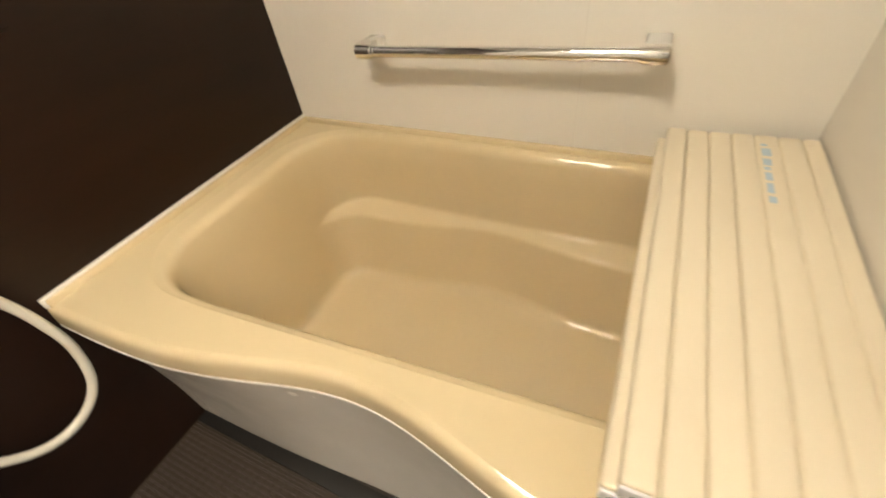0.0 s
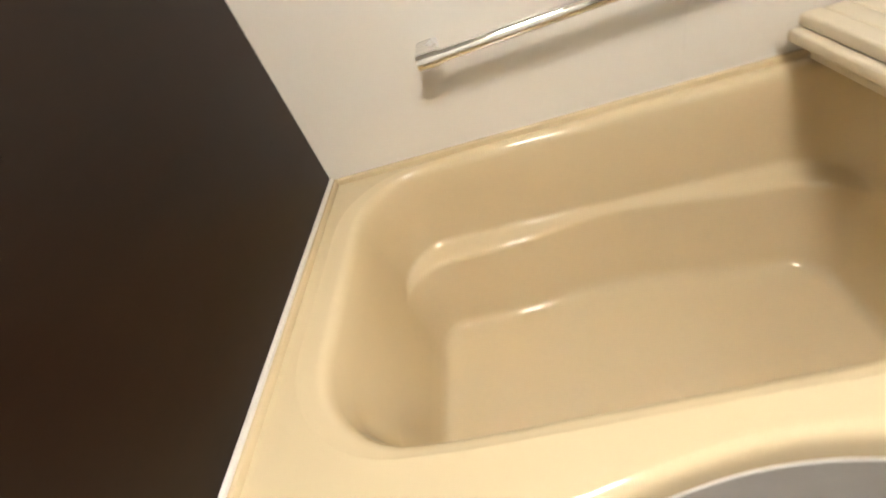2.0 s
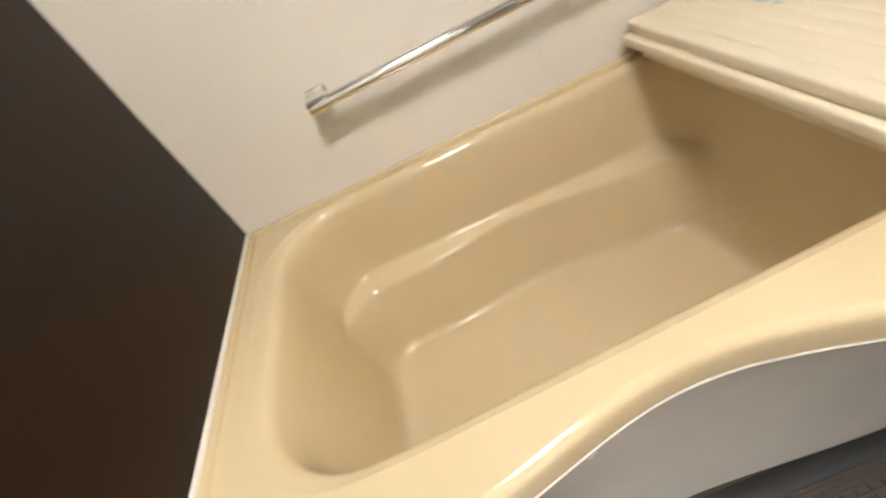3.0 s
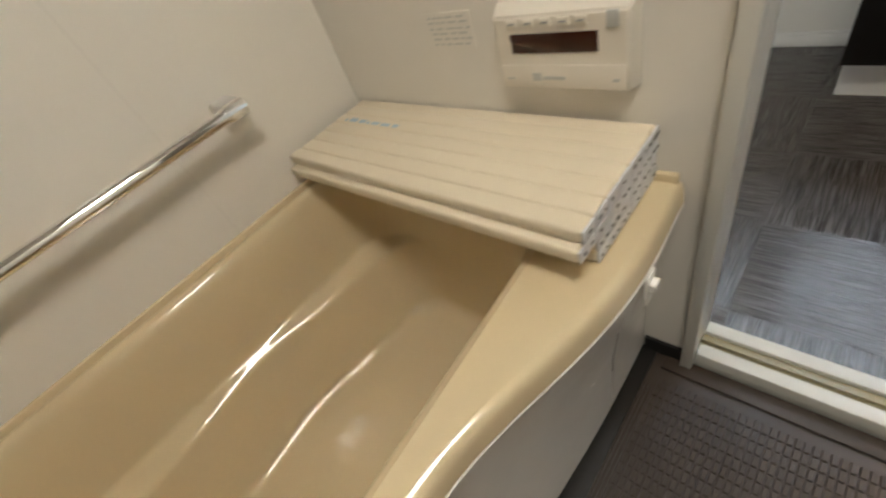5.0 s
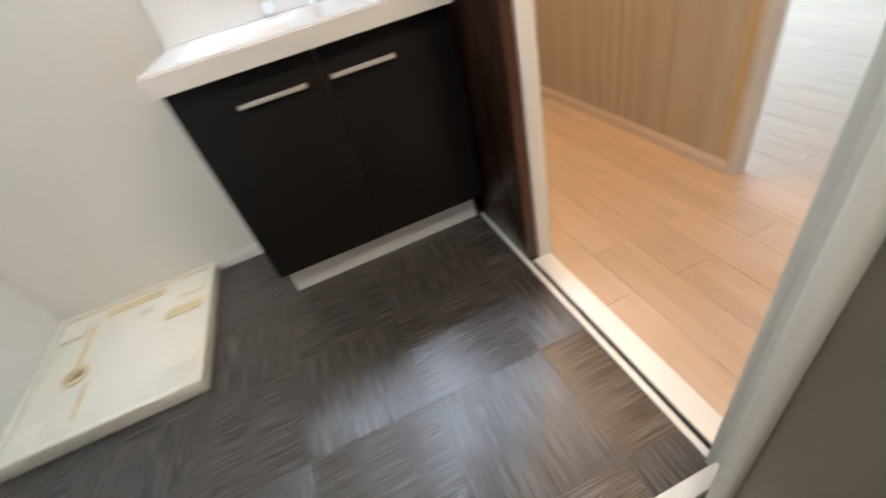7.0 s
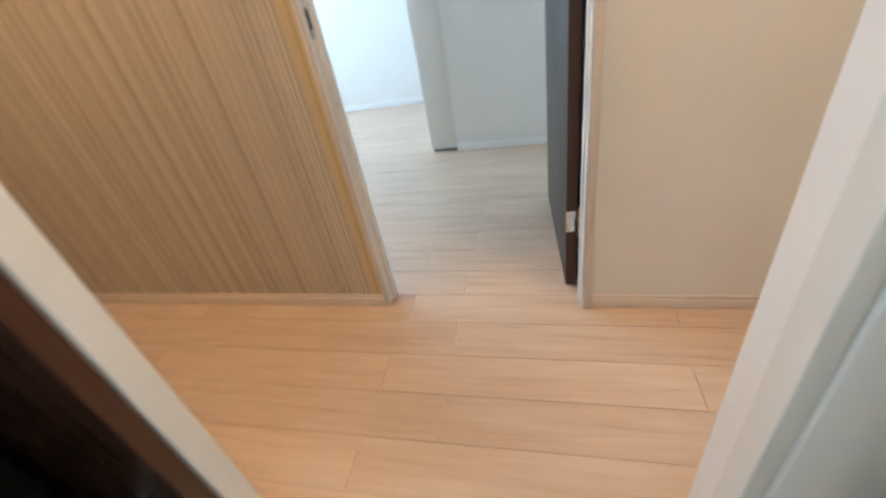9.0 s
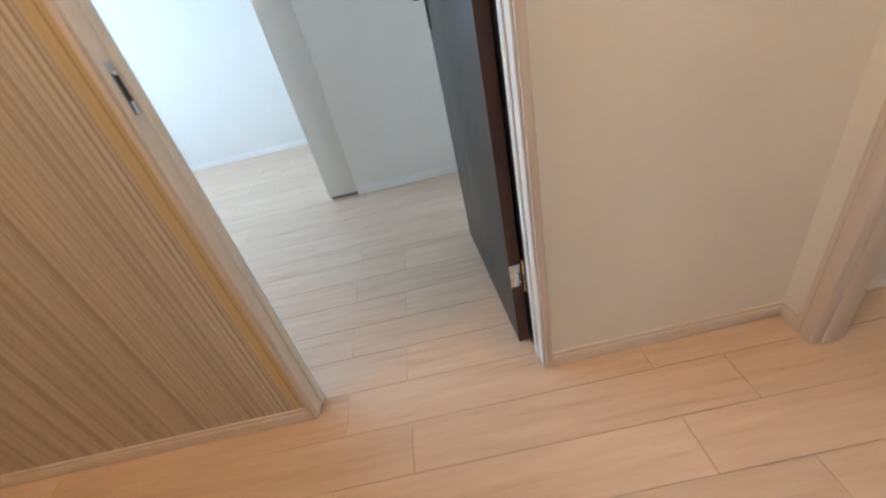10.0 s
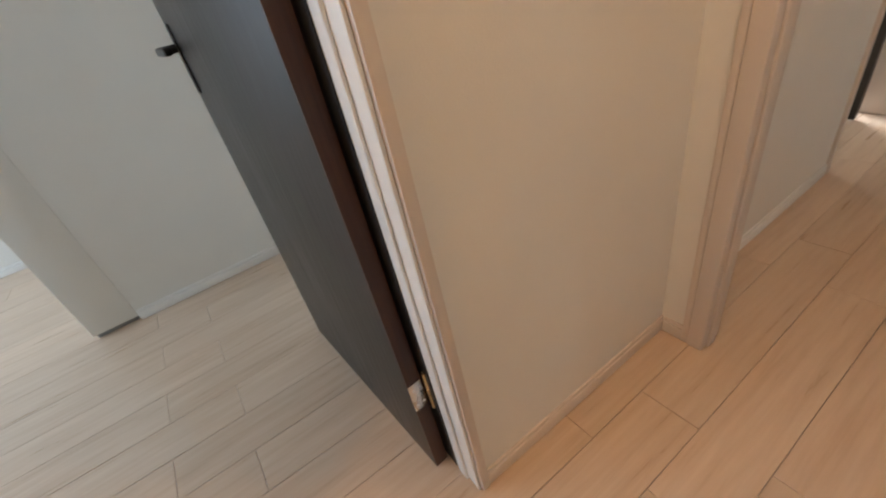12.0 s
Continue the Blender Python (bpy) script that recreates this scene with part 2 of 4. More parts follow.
def add_cyl(bm, a, b, r, r2=None, n=20):
    a, b = Vector(a), Vector(b)
    d = b - a
    m = Matrix.Translation((a + b) / 2) @ d.to_track_quat("Z", "Y").to_matrix().to_4x4()
    bmesh.ops.create_cone(bm, cap_ends=True, segments=n, radius1=r, radius2=r if r2 is None else r2, depth=d.length, matrix=m)
    return bm


def tube(points, r, n=10, closed=False):
    """A round tube along points, smoothed by Catmull-Rom."""
    pts = [Vector(p) for p in points]
    path = []
    for i in range(len(pts) - 1):
        p0, p1, p2, p3 = pts[max(0, i - 1)], pts[i], pts[i + 1], pts[min(len(pts) - 1, i + 2)]
        for k in range(8):
            t = k / 8
            path.append(0.5 * ((2 * p1) + (p2 - p0) * t + (2 * p0 - 5 * p1 + 4 * p2 - p3) * t * t + (3 * p1 - p0 - 3 * p2 + p3) * t ** 3))
    path.append(pts[-1])
    bm = bmesh.new()
    rings = []
    up = Vector((1, 0, 0))
    for i, p in enumerate(path):
        d = (path[min(i + 1, len(path) - 1)] - path[max(i - 1, 0)]).normalized()
        u = (up - d * up.dot(d)).normalized()
        w = d.cross(u)
        rings.append([bm.verts.new(p + (u * math.cos(6.2832 * k / n) + w * math.sin(6.2832 * k / n)) * r) for k in range(n)])
    for a, b in zip(rings, rings[1:]):
        for k in range(n):
            bm.faces.new((a[k], a[(k + 1) % n], b[(k + 1) % n], b[k]))
    bm.faces.new(rings[0][::-1])
    bm.faces.new(rings[-1])
    return bm


def mesh_of(name, bm, material, smooth=True):
    bmesh.ops.recalc_face_normals(bm, faces=bm.faces[:])
    if smooth:
        for f in bm.faces:
            f.smooth = True
        for e in bm.edges:
            if len(e.link_faces) == 2 and e.calc_face_angle(0) > 0.7:
                e.smooth = False
    me = bpy.data.meshes.new(name)
    bm.to_mesh(me)
    bm.free()
    me.materials.append(MATS[material])
    return me


def part(name, bm, material, parent=None, label=""):
    ob = new(name, mesh_of(name, bm, material))
    ob.parent = parent
    return tagged(ob, label)


def thing(name, label, category, group="", kind=""):
    return tagged(new(name), label, category, group, kind)


def structure(name, bm, material, label, category):
    return tagged(part(name, bm, material), label, category, kind="structure")


def bars(rows, x, thick=0.0008):
    """Flat printed bars on a wall of constant x: (y0, y1, z0, z1)."""
    return boxes(*[((x - thick, a, c), (x, b, d)) for a, b, c, d in rows])


# ---- plan ----
BX, BY = 1.2, -1.70                # bathroom: x 0..BX, y BY..0
DOOR_N, DOOR_S = -0.784, -1.640   # bathroom door opening
WX0, WX1 = 1.305, 2.805           # washroom
WY0, WY1 = -1.652, 0.098
HY0, HY1 = -2.50, -1.735          # hall
OPX0, OPX1 = 1.300, 2.060          # washroom door opening
RX0, RX1 = 1.350, 2.060           # bedroom door frame, outside edges
RIM = 0.535
BF = 0.03                         # bathroom floor

# bathroom shell
structure("wall_bath_dark", boxes(((-0.06, BY - 0.02, -0.05), (0, 0.06, 2.20))), "dark_panel", "glossy dark brown wood-look accent wall panel", "wall")
structure("wall_bath_back", boxes(((0, 0, -0.05), (BX + 0.05, 0.06, 2.20))), "bath_panel", "glossy cream white bathroom wall panel", "wall")
structure("wall_bath_south", boxes(((0, BY - 0.02, -0.05), (BX + 0.05, BY, 2.20))), "bath_panel", "glossy cream white bathroom wall panel", "wall")
structure("wall_bath_door_side", boxes(((BX, DOOR_N, -0.05), (BX + 0.05, 0, 2.20)), ((BX, BY, -0.05), (BX + 0.05, DOOR_S, 2.20)),
          ((BX, DOOR_S, 2.0), (BX + 0.05, DOOR_N, 2.20))), "bath_panel", "glossy cream white bathroom wall panel beside the door", "wall")
structure("ceiling_bath", boxes(((-0.06, BY - 0.02, 2.20), (BX + 0.05, 0.06, 2.24))), "bath_panel", "white bathroom ceiling panel", "ceiling")

structure("trim_panel_joint", boxes(((0.7795, -0.0008, 0.55), (0.7812, 0.0, 2.20))), "joint_grey", "hairline joint between bathroom wall panels", "trim")

# washroom shell
structure("wall_washroom_west", boxes(((BX + 0.055, DOOR_N - 0.002, 0), (WX0, WY1, 2.3)), ((BX + 0.055, WY0 + 0.008, 0), (WX0, DOOR_S - 0.001, 2.3)),
          ((BX + 0.055, DOOR_S, 2.03), (WX0, DOOR_N, 2.3))), "wall_cloth", "white textured wallpaper wall round the bathroom door", "wall")
structure("wall_washroom_north", boxes(((BX + 0.055, WY1, 0), (WX1 + 0.1, WY1 + 0.1, 2.3))), "wall_cloth", "white textured wallpaper wall", "wall")
structure("wall_washroom_east", boxes(((WX1, WY0, 0), (WX1 + 0.1, WY1, 2.3))), "wall_cloth", "white textured wallpaper wall behind the vanity", "wall")
structure("ceiling_washroom", boxes(((BX + 0.055, WY0, 2.3), (WX1 + 0.1, WY1 + 0.1, 2.34))), "ceiling_cloth", "white washroom ceiling", "ceiling")

# hall shell
structure("wall_hall_north", boxes(((-2.4, -1.80, 0), (0.555, -1.765, 2.4)), ((0.555, HY1 - 0.03, 0), (OPX0 - 0.03, -1.7305, 2.4)), ((OPX1 + 0.03, HY1, 0), (4.2, -1.695, 2.4)),
          ((OPX0 - 0.03, HY1, 2.03), (OPX1 + 0.03, WY0 - 0.002, 2.4))), "wall_cloth", "white textured wallpaper wall with the sliding-door opening", "wall")
structure("wall_hall_striped", boxes(((RX1 - 0.001, HY0 - 0.075, 0), (4.2, HY0, 2.4))), "striped_cloth", "beige wallpaper wall with uneven brown and gold upright stripes", "wall")
structure("wall_hall_plain", boxes(((0.605, HY0 - 0.075, 0), (RX0 + 0.001, HY0, 2.4)), ((RX0, HY0 - 0.075, 2.03), (RX1, HY0, 2.4)),
          ((0.605, HY0, 0), (0.675, -2.420, 2.4))), "wall_cloth", "plain cream textured wallpaper wall with a short return", "wall")
structure("wall_hall_far", boxes(((-0.49, -2.64, 0), (0.6045, -2.52, 2.4)), ((-2.4, -2.64, 0), (-1.22, -2.52, 2.4)), ((-1.22, -2.64, 2.03), (-0.49, -2.52, 2.4))),
          "wall_cloth", "white textured wallpaper wall further along the hall", "wall")
structure("wall_hall_end", boxes(((4.2, HY0 - 0.12, 0), (4.3, HY1 + 0.1, 2.4)), ((-2.5, -2.64, 0), (-2.4, HY1 + 0.12, 2.4))), "wall_cloth", "white wallpaper wall closing the hall", "wall")
structure("ceiling_hall", boxes(((-2.5, HY0 - 0.14, 2.4), (4.3, HY1 + 0.16, 2.44))), "ceiling_cloth", "white hall ceiling", "ceiling")
structure("wall_far_room", boxes(((-2.5, -4.1, 0), (-0.1, -4.0, 2.4)), ((-0.2, -4.0, 0), (-0.1, -2.64, 2.4)), ((-2.5, -4.0, 0), (-2.4, -2.64, 2.4))), "wall_cloth", "white wall of the room off the far hall", "wall")
structure("ceiling_far_room", boxes(((-2.5, -4.1, 2.4), (-0.1, -2.64, 2.44))), "ceiling_cloth", "white ceiling of the far room", "ceiling")

# bedroom shell
CY, FY = -3.977, -5.225
structure("wall_bedroom_far", boxes(((0.3, FY - 0.1, 0), (4.3, FY, 2.4))), "wall_cloth", "bright white textured wallpaper wall", "wall")
structure("wall_bedroom_closet", boxes(((0.3, FY, 0), (2.020, CY, 2.4))), "wall_cloth", "white wallpaper wall of the closet block", "wall")
structure("wall_bedroom_west", boxes(((1.27, CY, 0), (1.371, HY0 - 0.0755, 2.4))), "wall_cloth", "white wallpaper wall", "wall")
structure("wall_bedroom_east", boxes(((4.2, FY, 0), (4.3, HY0 - 0.075, 0.45)), ((4.2, FY, 2.2), (4.3, HY0 - 0.075, 2.4)),
          ((4.2, FY, 0.45), (4.3, -5.0, 2.2)), ((4.2, -3.3, 0.45), (4.3, HY0 - 0.075, 2.2))), "wall_cloth", "white wallpaper wall with the window opening", "wall")
structure("ceiling_bedroom", boxes(((0.3, FY - 0.1, 2.4), (4.3, HY0 - 0.141, 2.44))), "ceiling_cloth", "white bedroom ceiling", "ceiling")

# subfloor below everything
structure("floor_base", boxes(((-2.5, FY - 0.1, -0.12), (4.3, -1.70, -0.012)), ((WX0 - 0.01, -1.6995, -0.12), (WX1 + 0.1, WY1 + 0.1, -0.0065)), ((1.15, -1.6995, -0.12), (WX0 - 0.0105, -0.5, -0.052))), "rubber_shade_black", "dark sub-floor under the boards and tiles", "floor")


# ---- bathroom ----
def bath_front(x):
    """The front edge of the tub's rim: scooped in at the middle."""
    return -0.759 + 0.077 * math.exp(-(((x - 0.63) / 0.25) ** 2)) + 0.010 * math.exp(-(((x - 1.2) / 0.12) ** 2))


def well_loop(z, x0, x1, y0, y1, r, wave=0.0, n=10):
    """A rounded-rectangle loop, counter-clockwise, with a bulge on the back side."""
    pts = []

    def side(a, b, k):
        for i in range(k):
            t = i / k
            pts.append((a[0] + (b[0] - a[0]) * t, a[1] + (b[1] - a[1]) * t))

    def arc(cx, cy, a0):
        for i in range(n):
            a = radians(a0 + 90 * i / n)
            pts.append((cx + r * math.cos(a), cy + r * math.sin(a)))

    arc(x0 + r, y1 + r, 180)
    side((x0 + r, y1), (x1 - r, y1), 30)
    arc(x1 - r, y1 + r, 270)
    side((x1, y1 + r), (x1, y0 - r), 12)
    arc(x1 - r, y0 - r, 0)
    side((x1 - r, y0), (x0 + r, y0), 40)
    arc(x0 + r, y0 - r, 90)
    side((x0, y0 - r), (x0, y1 + r), 12)
    out = []
    for x, y in pts:
        near = max(0.0, min(1.0, (y - (y0 - r)) / r))
        bulge = math.exp(-(((x - 0.62) / 0.19) ** 2))
        front = max(0.0, min(1.0, ((y0 + y1) / 2 - y) / 0.2))
        out.append(Vector((x, y + wave * bulge * near + 0.055 * (max(x, 0.30) - 0.55) * front, z)))
    return out


def bathtub():
    tub = thing("bathtub", "glossy beige resin bathtub with a scooped front rim and white apron", "bathtub")
    def level(z, y0, wave=0.0, inset=0.0):
        d = 0.512 - z
        return well_loop(z, 0.096 + d * 0.12 + inset, 1.106 - d * 0.15 - inset, y0, -0.618 + d * 0.12 + inset, 0.145 - d * 0.13, wave)

    loops = [well_loop(0.5350, 0.044, 1.140, -0.022, -0.638, 0.175), well_loop(0.5335, 0.050, 1.136, -0.025, -0.636, 0.172),
             well_loop(0.5322, 0.074, 1.124, -0.030, -0.631, 0.165), well_loop(0.5290, 0.083, 1.116, -0.034, -0.625, 0.158), well_loop(0.5225, 0.090, 1.110, -0.038, -0.621, 0.15),
             level(0.512, -0.041), level(0.46, -0.043), level(0.40, -0.0455), level(0.335, -0.048, 0.001), level(0.326, -0.051, 0.003),
             level(0.3215, -0.057, 0.006), level(0.3185, -0.067, 0.012), level(0.312, -0.088, 0.026), level(0.308, -0.101, 0.034), level(0.303, -0.107, 0.037),
             level(0.294, -0.111, 0.039), level(0.25, -0.119, 0.040), level(0.18, -0.133, 0.040), level(0.130, -0.144, 0.039),
             level(0.116, -0.149, 0.038, 0.004), level(0.107, -0.159, 0.037, 0.012), level(0.103, -0.173, 0.034, 0.024), level(0.1015, -0.20, 0.028, 0.045),
             well_loop(0.099, 0.40, 0.85, -0.33, -0.45, 0.04, 0.01)]
    bm = bmesh.new()
    rings = [[bm.verts.new(p) for p in lp] for lp in loops]
    n = len(rings[0])
    for a, b in zip(rings, rings[1:]):
        for k in range(n):
            bm.faces.new((a[k], a[(k + 1) % n], b[(k + 1) % n], b[k]))
    bm.faces.new(rings[-1])
    part("well", bm, "tub_resin", tub)
    # rim: flat top between the well and the outline
    xs = [0.002 + (BX - 0.004) * i / 60 for i in range(61)]
    outline = [Vector((x, bath_front(x) + 0.016, RIM)) for x in xs] + [Vector((BX - 0.002, -0.002, RIM)), Vector((0.002, -0.002, RIM))]
    bm = bmesh.new()
    edges = []
    for lp in (outline, loops[0]):
        vs = [bm.verts.new(p) for p in lp]
        edges += [bm.edges.new((vs[i], vs[(i + 1) % len(vs)])) for i in range(len(vs))]
    bmesh.ops.triangle_fill(bm, use_beauty=True, edges=edges, normal=(0, 0, 1))
    part("rim", bm, "tub_resin", tub)
    # rounded front lip and its return
    prof = [(0.016, 0.0), (0.010, -0.0014), (0.005, -0.005), (0.002, -0.011), (0.0, -0.020), (-0.002, -0.043), (0.002, -0.0465), (0.022, -0.0465)]
    bm = bmesh.new()
    rows = [[bm.verts.new((x, bath_front(x) + o, RIM + dz)) for x in xs] for o, dz in prof]
    for a, b in zip(rows, rows[1:]):
        for k in range(len(xs) - 1):
            bm.faces.new((a[k], a[k + 1], b[k + 1], b[k]))
    part("front_lip", bm, "tub_resin", tub)
    bm = bmesh.new()
    prof = [(0.006, -0.0468), (-0.0020, -0.0472), (-0.0030, -0.0486), (-0.0020, -0.0500), (0.006, -0.0504), (0.02, -0.0504)]
    rows = [[bm.verts.new((x, bath_front(x) + o, RIM + dz)) for x in xs] for o, dz in prof]
    for a, b in zip(rows, rows[1:]):
        for k in range(len(xs) - 1):
            bm.faces.new((a[k], a[k + 1], b[k + 1], b[k]))
    part("lip_moulding", bm, "white_plastic", tub, "thin white moulding under the lip")
    # raised edges against the walls
    up = 0.549
    part("back_upstand", boxes(((0.0192, -0.015, RIM - 0.006), (BX - 0.002, -0.001, up)), bevel=0.005), "tub_resin", tub)
    part("side_upstand", boxes(((0.0088, -0.752, RIM - 0.006), (0.019, -0.001, up)), bevel=0.005), "tub_resin", tub)
    part("end_upstand", boxes(((BX - 0.014, -0.742, RIM - 0.006), (BX - 0.001, -0.0155, up)), bevel=0.005), "tub_resin", tub)
    part("sealing_strip", boxes(((0.0005, -0.757, RIM - 0.006), (0.0088, -0.001, up + 0.003)), bevel=0.002), "white_plastic", tub, "white sealing strip along the dark wall")

    def apron(x0, x1):
        bm = bmesh.new()
        k = 24
        top, low, back = [], [], []
        for i in range(k + 1):
            x = x0 + (x1 - x0) * i / k
            top.append(bm.verts.new((x, bath_front(x) + 0.005, RIM - 0.051)))
            low.append(bm.verts.new((x, -0.700 + 0.25 * (bath_front(x) + 0.745), BF + 0.012)))
            back.append(bm.verts.new((x, -0.67, BF + 0.012)))
        mid = [[bm.verts.new(a.co.lerp(b.co, t) + Vector((0, 0.016 * math.sin(t * 3.14), 0))) for a, b in zip(top, low)] for t in (0.15, 0.3, 0.5, 0.7, 0.85)]
        rows = [top, *mid, low, back]
        for a, b in zip(rows, rows[1:]):
            for j in range(k):
                bm.faces.new((a[j], a[j + 1], b[j + 1], b[j]))
        return bm

    part("apron_panel", apron(0.004, 0.0560), "apron_resin", tub, "narrow off-white apron edge strip")
    part("apron_panel", apron(0.0580, 1.0235), "apron_resin", tub, "off-white apron panel")
    part("apron_panel", apron(1.0265, BX - 0.004), "apron_resin", tub, "narrow off-white apron end panel")
    part("plinth", boxes(((0.004, -0.640, BF - 0.004), (BX - 0.004, -0.60, 0.10))), "rubber_shade_black", tub, "black recessed base")
    clip = boxes(((1.02, -0.762, 0.440), (1.05, -0.7575, 0.498)), ((1.026, -0.771, 0.468), (1.044, -0.761, 0.484)), bevel=0.0015)
    part("apron_clip", clip, "white_plastic", tub, "small white plastic apron clip")


bathtub()


def grab_bar():
    g = thing("grab_bar", "polished chrome grab bar on two wall brackets", "grab bar")
    y, ends = -0.061, ((0.318, 0.757, 1), (0.908, 0.770, -1))
    (xa, za, _), (xb, zb, _) = ends
    bm = bmesh.new()
    add_cyl(bm, (xa + 0.02, y, za), (xb - 0.02, y, zb), 0.0128, n=28)
    part("rail", bm, "chrome", g)
    for x, z, s in ends:
        b = boxes(((x - 0.020, y - 0.001, z - 0.0155), (x + 0.020, -0.001, z + 0.0172)), bevel=0.003, segs=3)
        part("bracket", b, "bracket_metal", g, "satin wall bracket")
        bm = bmesh.new()
        add_cyl(bm, (x - 0.0205, y, z), (x + 0.0205, y, z), 0.0172, n=28)
        bmesh.ops.bevel(bm, geom=[e for e in bm.edges if len(e.link_faces) == 2 and e.calc_face_angle(0) > 1], offset=0.002, segments=2, affect="EDGES")
        part("end_cap", bm, "chrome", g)
        bm = bmesh.new()
        add_cyl(bm, (x + s * 0.0205, y, z), (x + s * 0.0255, y, z), 0.0150, n=28)
        part("collar", bm, "chrome", g)


grab_bar()


def bath_cover():
    """A folding cover: layers of slats stacked at the end of the tub."""
    c = thing("bath_cover", "folded cream plastic slatted bath cover resting on the tub rim", "bath cover")
    y0, y1, t = -0.709, -0.026, 0.0222
    row = [(0.992 + 0.0355 * k, 0.0355) for k in range(5)] + [(1.1695, 0.027)]
    rng0 = random.Random(9)
    layers = [row, row[:-1] + [(1.1695, 0.022)], [(0.9455, 0.0463)] + row, [(0.9585, 0.0333)] + row]
    z = RIM + 0.0035
    for li, row in enumerate(layers):
        for x, w in row:
            bm = bmesh.new()
            add_box(bm, (x, y0 + 0.004, z), (x + w - 0.0006, y1 - rng0.uniform(0, 0.005), z + t), 0.0052, 3)
            slat = part("slat", bm, "cover_plastic", c)
            cap = boxes(((x + 0.001, y0, z + 0.001), (x + w - 0.002, y0 + 0.0038, z + t - 0.001)), bevel=0.0012)
            cap = part("end_cap", cap, "cap_plastic", slat, "grey-white end cap")
            bm = bmesh.new()
            for u in (0.28, 0.72) if rng0.random() < 0.6 else (rng0.choice((0.3, 0.5, 0.7)),):
                hw, hz = rng0.uniform(0.002, 0.0042), rng0.uniform(0.0012, 0.0026)
                add_box(bm, (x + w * u - hw, y0 - 0.0006, z + t * 0.5 - hz), (x + w * u + hw, y0 + 0.0004, z + t * 0.5 + hz))
            tagged(part("slot", bm, "dark_hole", slat), "dark slots of the end cap")
        z += t + 0.0006
    zt = z + 0.0002
    bm = bmesh.new()
    yy = -0.062
    for w in (0.006, 0.024, 0.020, 0.008, 0.022, 0.026, 0.016):
        add_box(bm, (1.105, yy - w, zt - 0.0009), (1.105 + rng0.uniform(0.008, 0.015), yy, zt - 0.0001))
        yy -= w + rng0.uniform(0.006, 0.011)
    part("printed_label", bm, "print_blue", c, "unreadable pale blue printing")


bath_cover()


def bath_remote():
    r = thing("bath_remote", "cream plastic water-heater remote control with dark display", "remote control")
    ya, yb, za, zb = -0.682, -0.470, 0.685, 0.8105
    bm = bmesh.new()
    add_box(bm, (1.172, ya, za), (1.1995, yb, zb), 0.0)
    for v in bm.verts:
        if v.co.x < 1.18:
            v.co.z += -0.016 if v.co.z > 0.7 else 0.004
            v.co.y += 0.006 if v.co.y < -0.6 else -0.006
    bmesh.ops.bevel(bm, geom=bm.edges[:], offset=0.003, segments=3, affect="EDGES")
    part("housing", bm, "remote_plastic", r)
    part("display", boxes(((1.1705, -0.636, 0.7435), (1.1722, -0.502, 0.7710)), bevel=0.0006), "display_glass", r, "dark red-brown display window")
    part("lower_flap", boxes(((1.1700, ya + 0.008, za + 0.006), (1.1722, yb - 0.008, 0.7260)), bevel=0.0009), "remote_plastic", r)
    for y in (-0.508, -0.535, -0.562, -0.589, -0.614):
        part("button", boxes(((1.1695, y - 0.009, 0.7795), (1.1722, y + 0.009, 0.7905)), bevel=0.0012), "remote_plastic", r)
        bmk = boxes(((1.1690, y - 0.005, 0.7840), (1.1696, y + 0.005, 0.7865)))
        part("button_mark", bmk, "print_grey", r, "small grey marking")
    part("power_button", boxes(((1.1690, -0.664, 0.7740), (1.1722, -0.648, 0.7950)), bevel=0.0015), "print_pale", r, "grey square button")
    for row in ((-0.500, -0.486, 0.7045, 0.7070), (-0.585, -0.550, 0.7045, 0.7095), (-0.547, -0.532, 0.7025, 0.7145), (-0.664, -0.655, 0.7035, 0.7075)):
        part("lettering", bars([row], 1.1699), "print_pale", r, "small unreadable lettering")


bath_remote()
rng = random.Random(4)
rows = []
for i, z in enumerate((0.7955, 0.7875, 0.7775, 0.7695, 0.7605, 0.7515)):
    y = -0.318 - (0.004 if i > 2 else 0)
    while y > -0.40:
        w = rng.uniform(0.006, 0.02)
        rows.append((max(y - w, -0.408), y, z - 0.0035, z))
        y -= w + rng.uniform(0.003, 0.007)
label = thing("wall_label", "small caution label with unreadable grey print on the wall", "label")
part("sheet", boxes(((1.1990, -0.412, 0.7435), (1.1998, -0.312, 0.8015))), "bath_panel", label, "clear film")
part("print", bars(rows, 1.1989, 0.0004), "print_pale", label)

hose = thing("shower_hose", "white ribbed shower hose hanging in a loop by the dark wall", "hose")
part("tube", tube([(0.03, -1.02, 1.10), (0.045, -0.93, 0.92), (0.05, -0.845, 0.74), (0.05, -0.797, 0.62), (0.052, -0.782, 0.53), (0.054, -0.783, 0.46), (0.055, -0.805, 0.385),
                   (0.055, -0.851, 0.342), (0.053, -0.912, 0.338), (0.05, -0.965, 0.383), (0.045, -1.02, 0.48), (0.03, -1.06, 0.62)], 0.0085, 14), "hose_white", hose)
bm = bmesh.new()
add_cyl(bm, (0.001, -1.065, 0.635), (0.035, -1.062, 0.628), 0.018)
part("wall_elbow", bm, "chrome", hose, "chrome wall elbow")
bm = bmesh.new()
add_cyl(bm, (0.001, -1.03, 1.115), (0.034, -1.022, 1.105), 0.02)
part("holder", bm, "chrome", hose, "chrome holder")

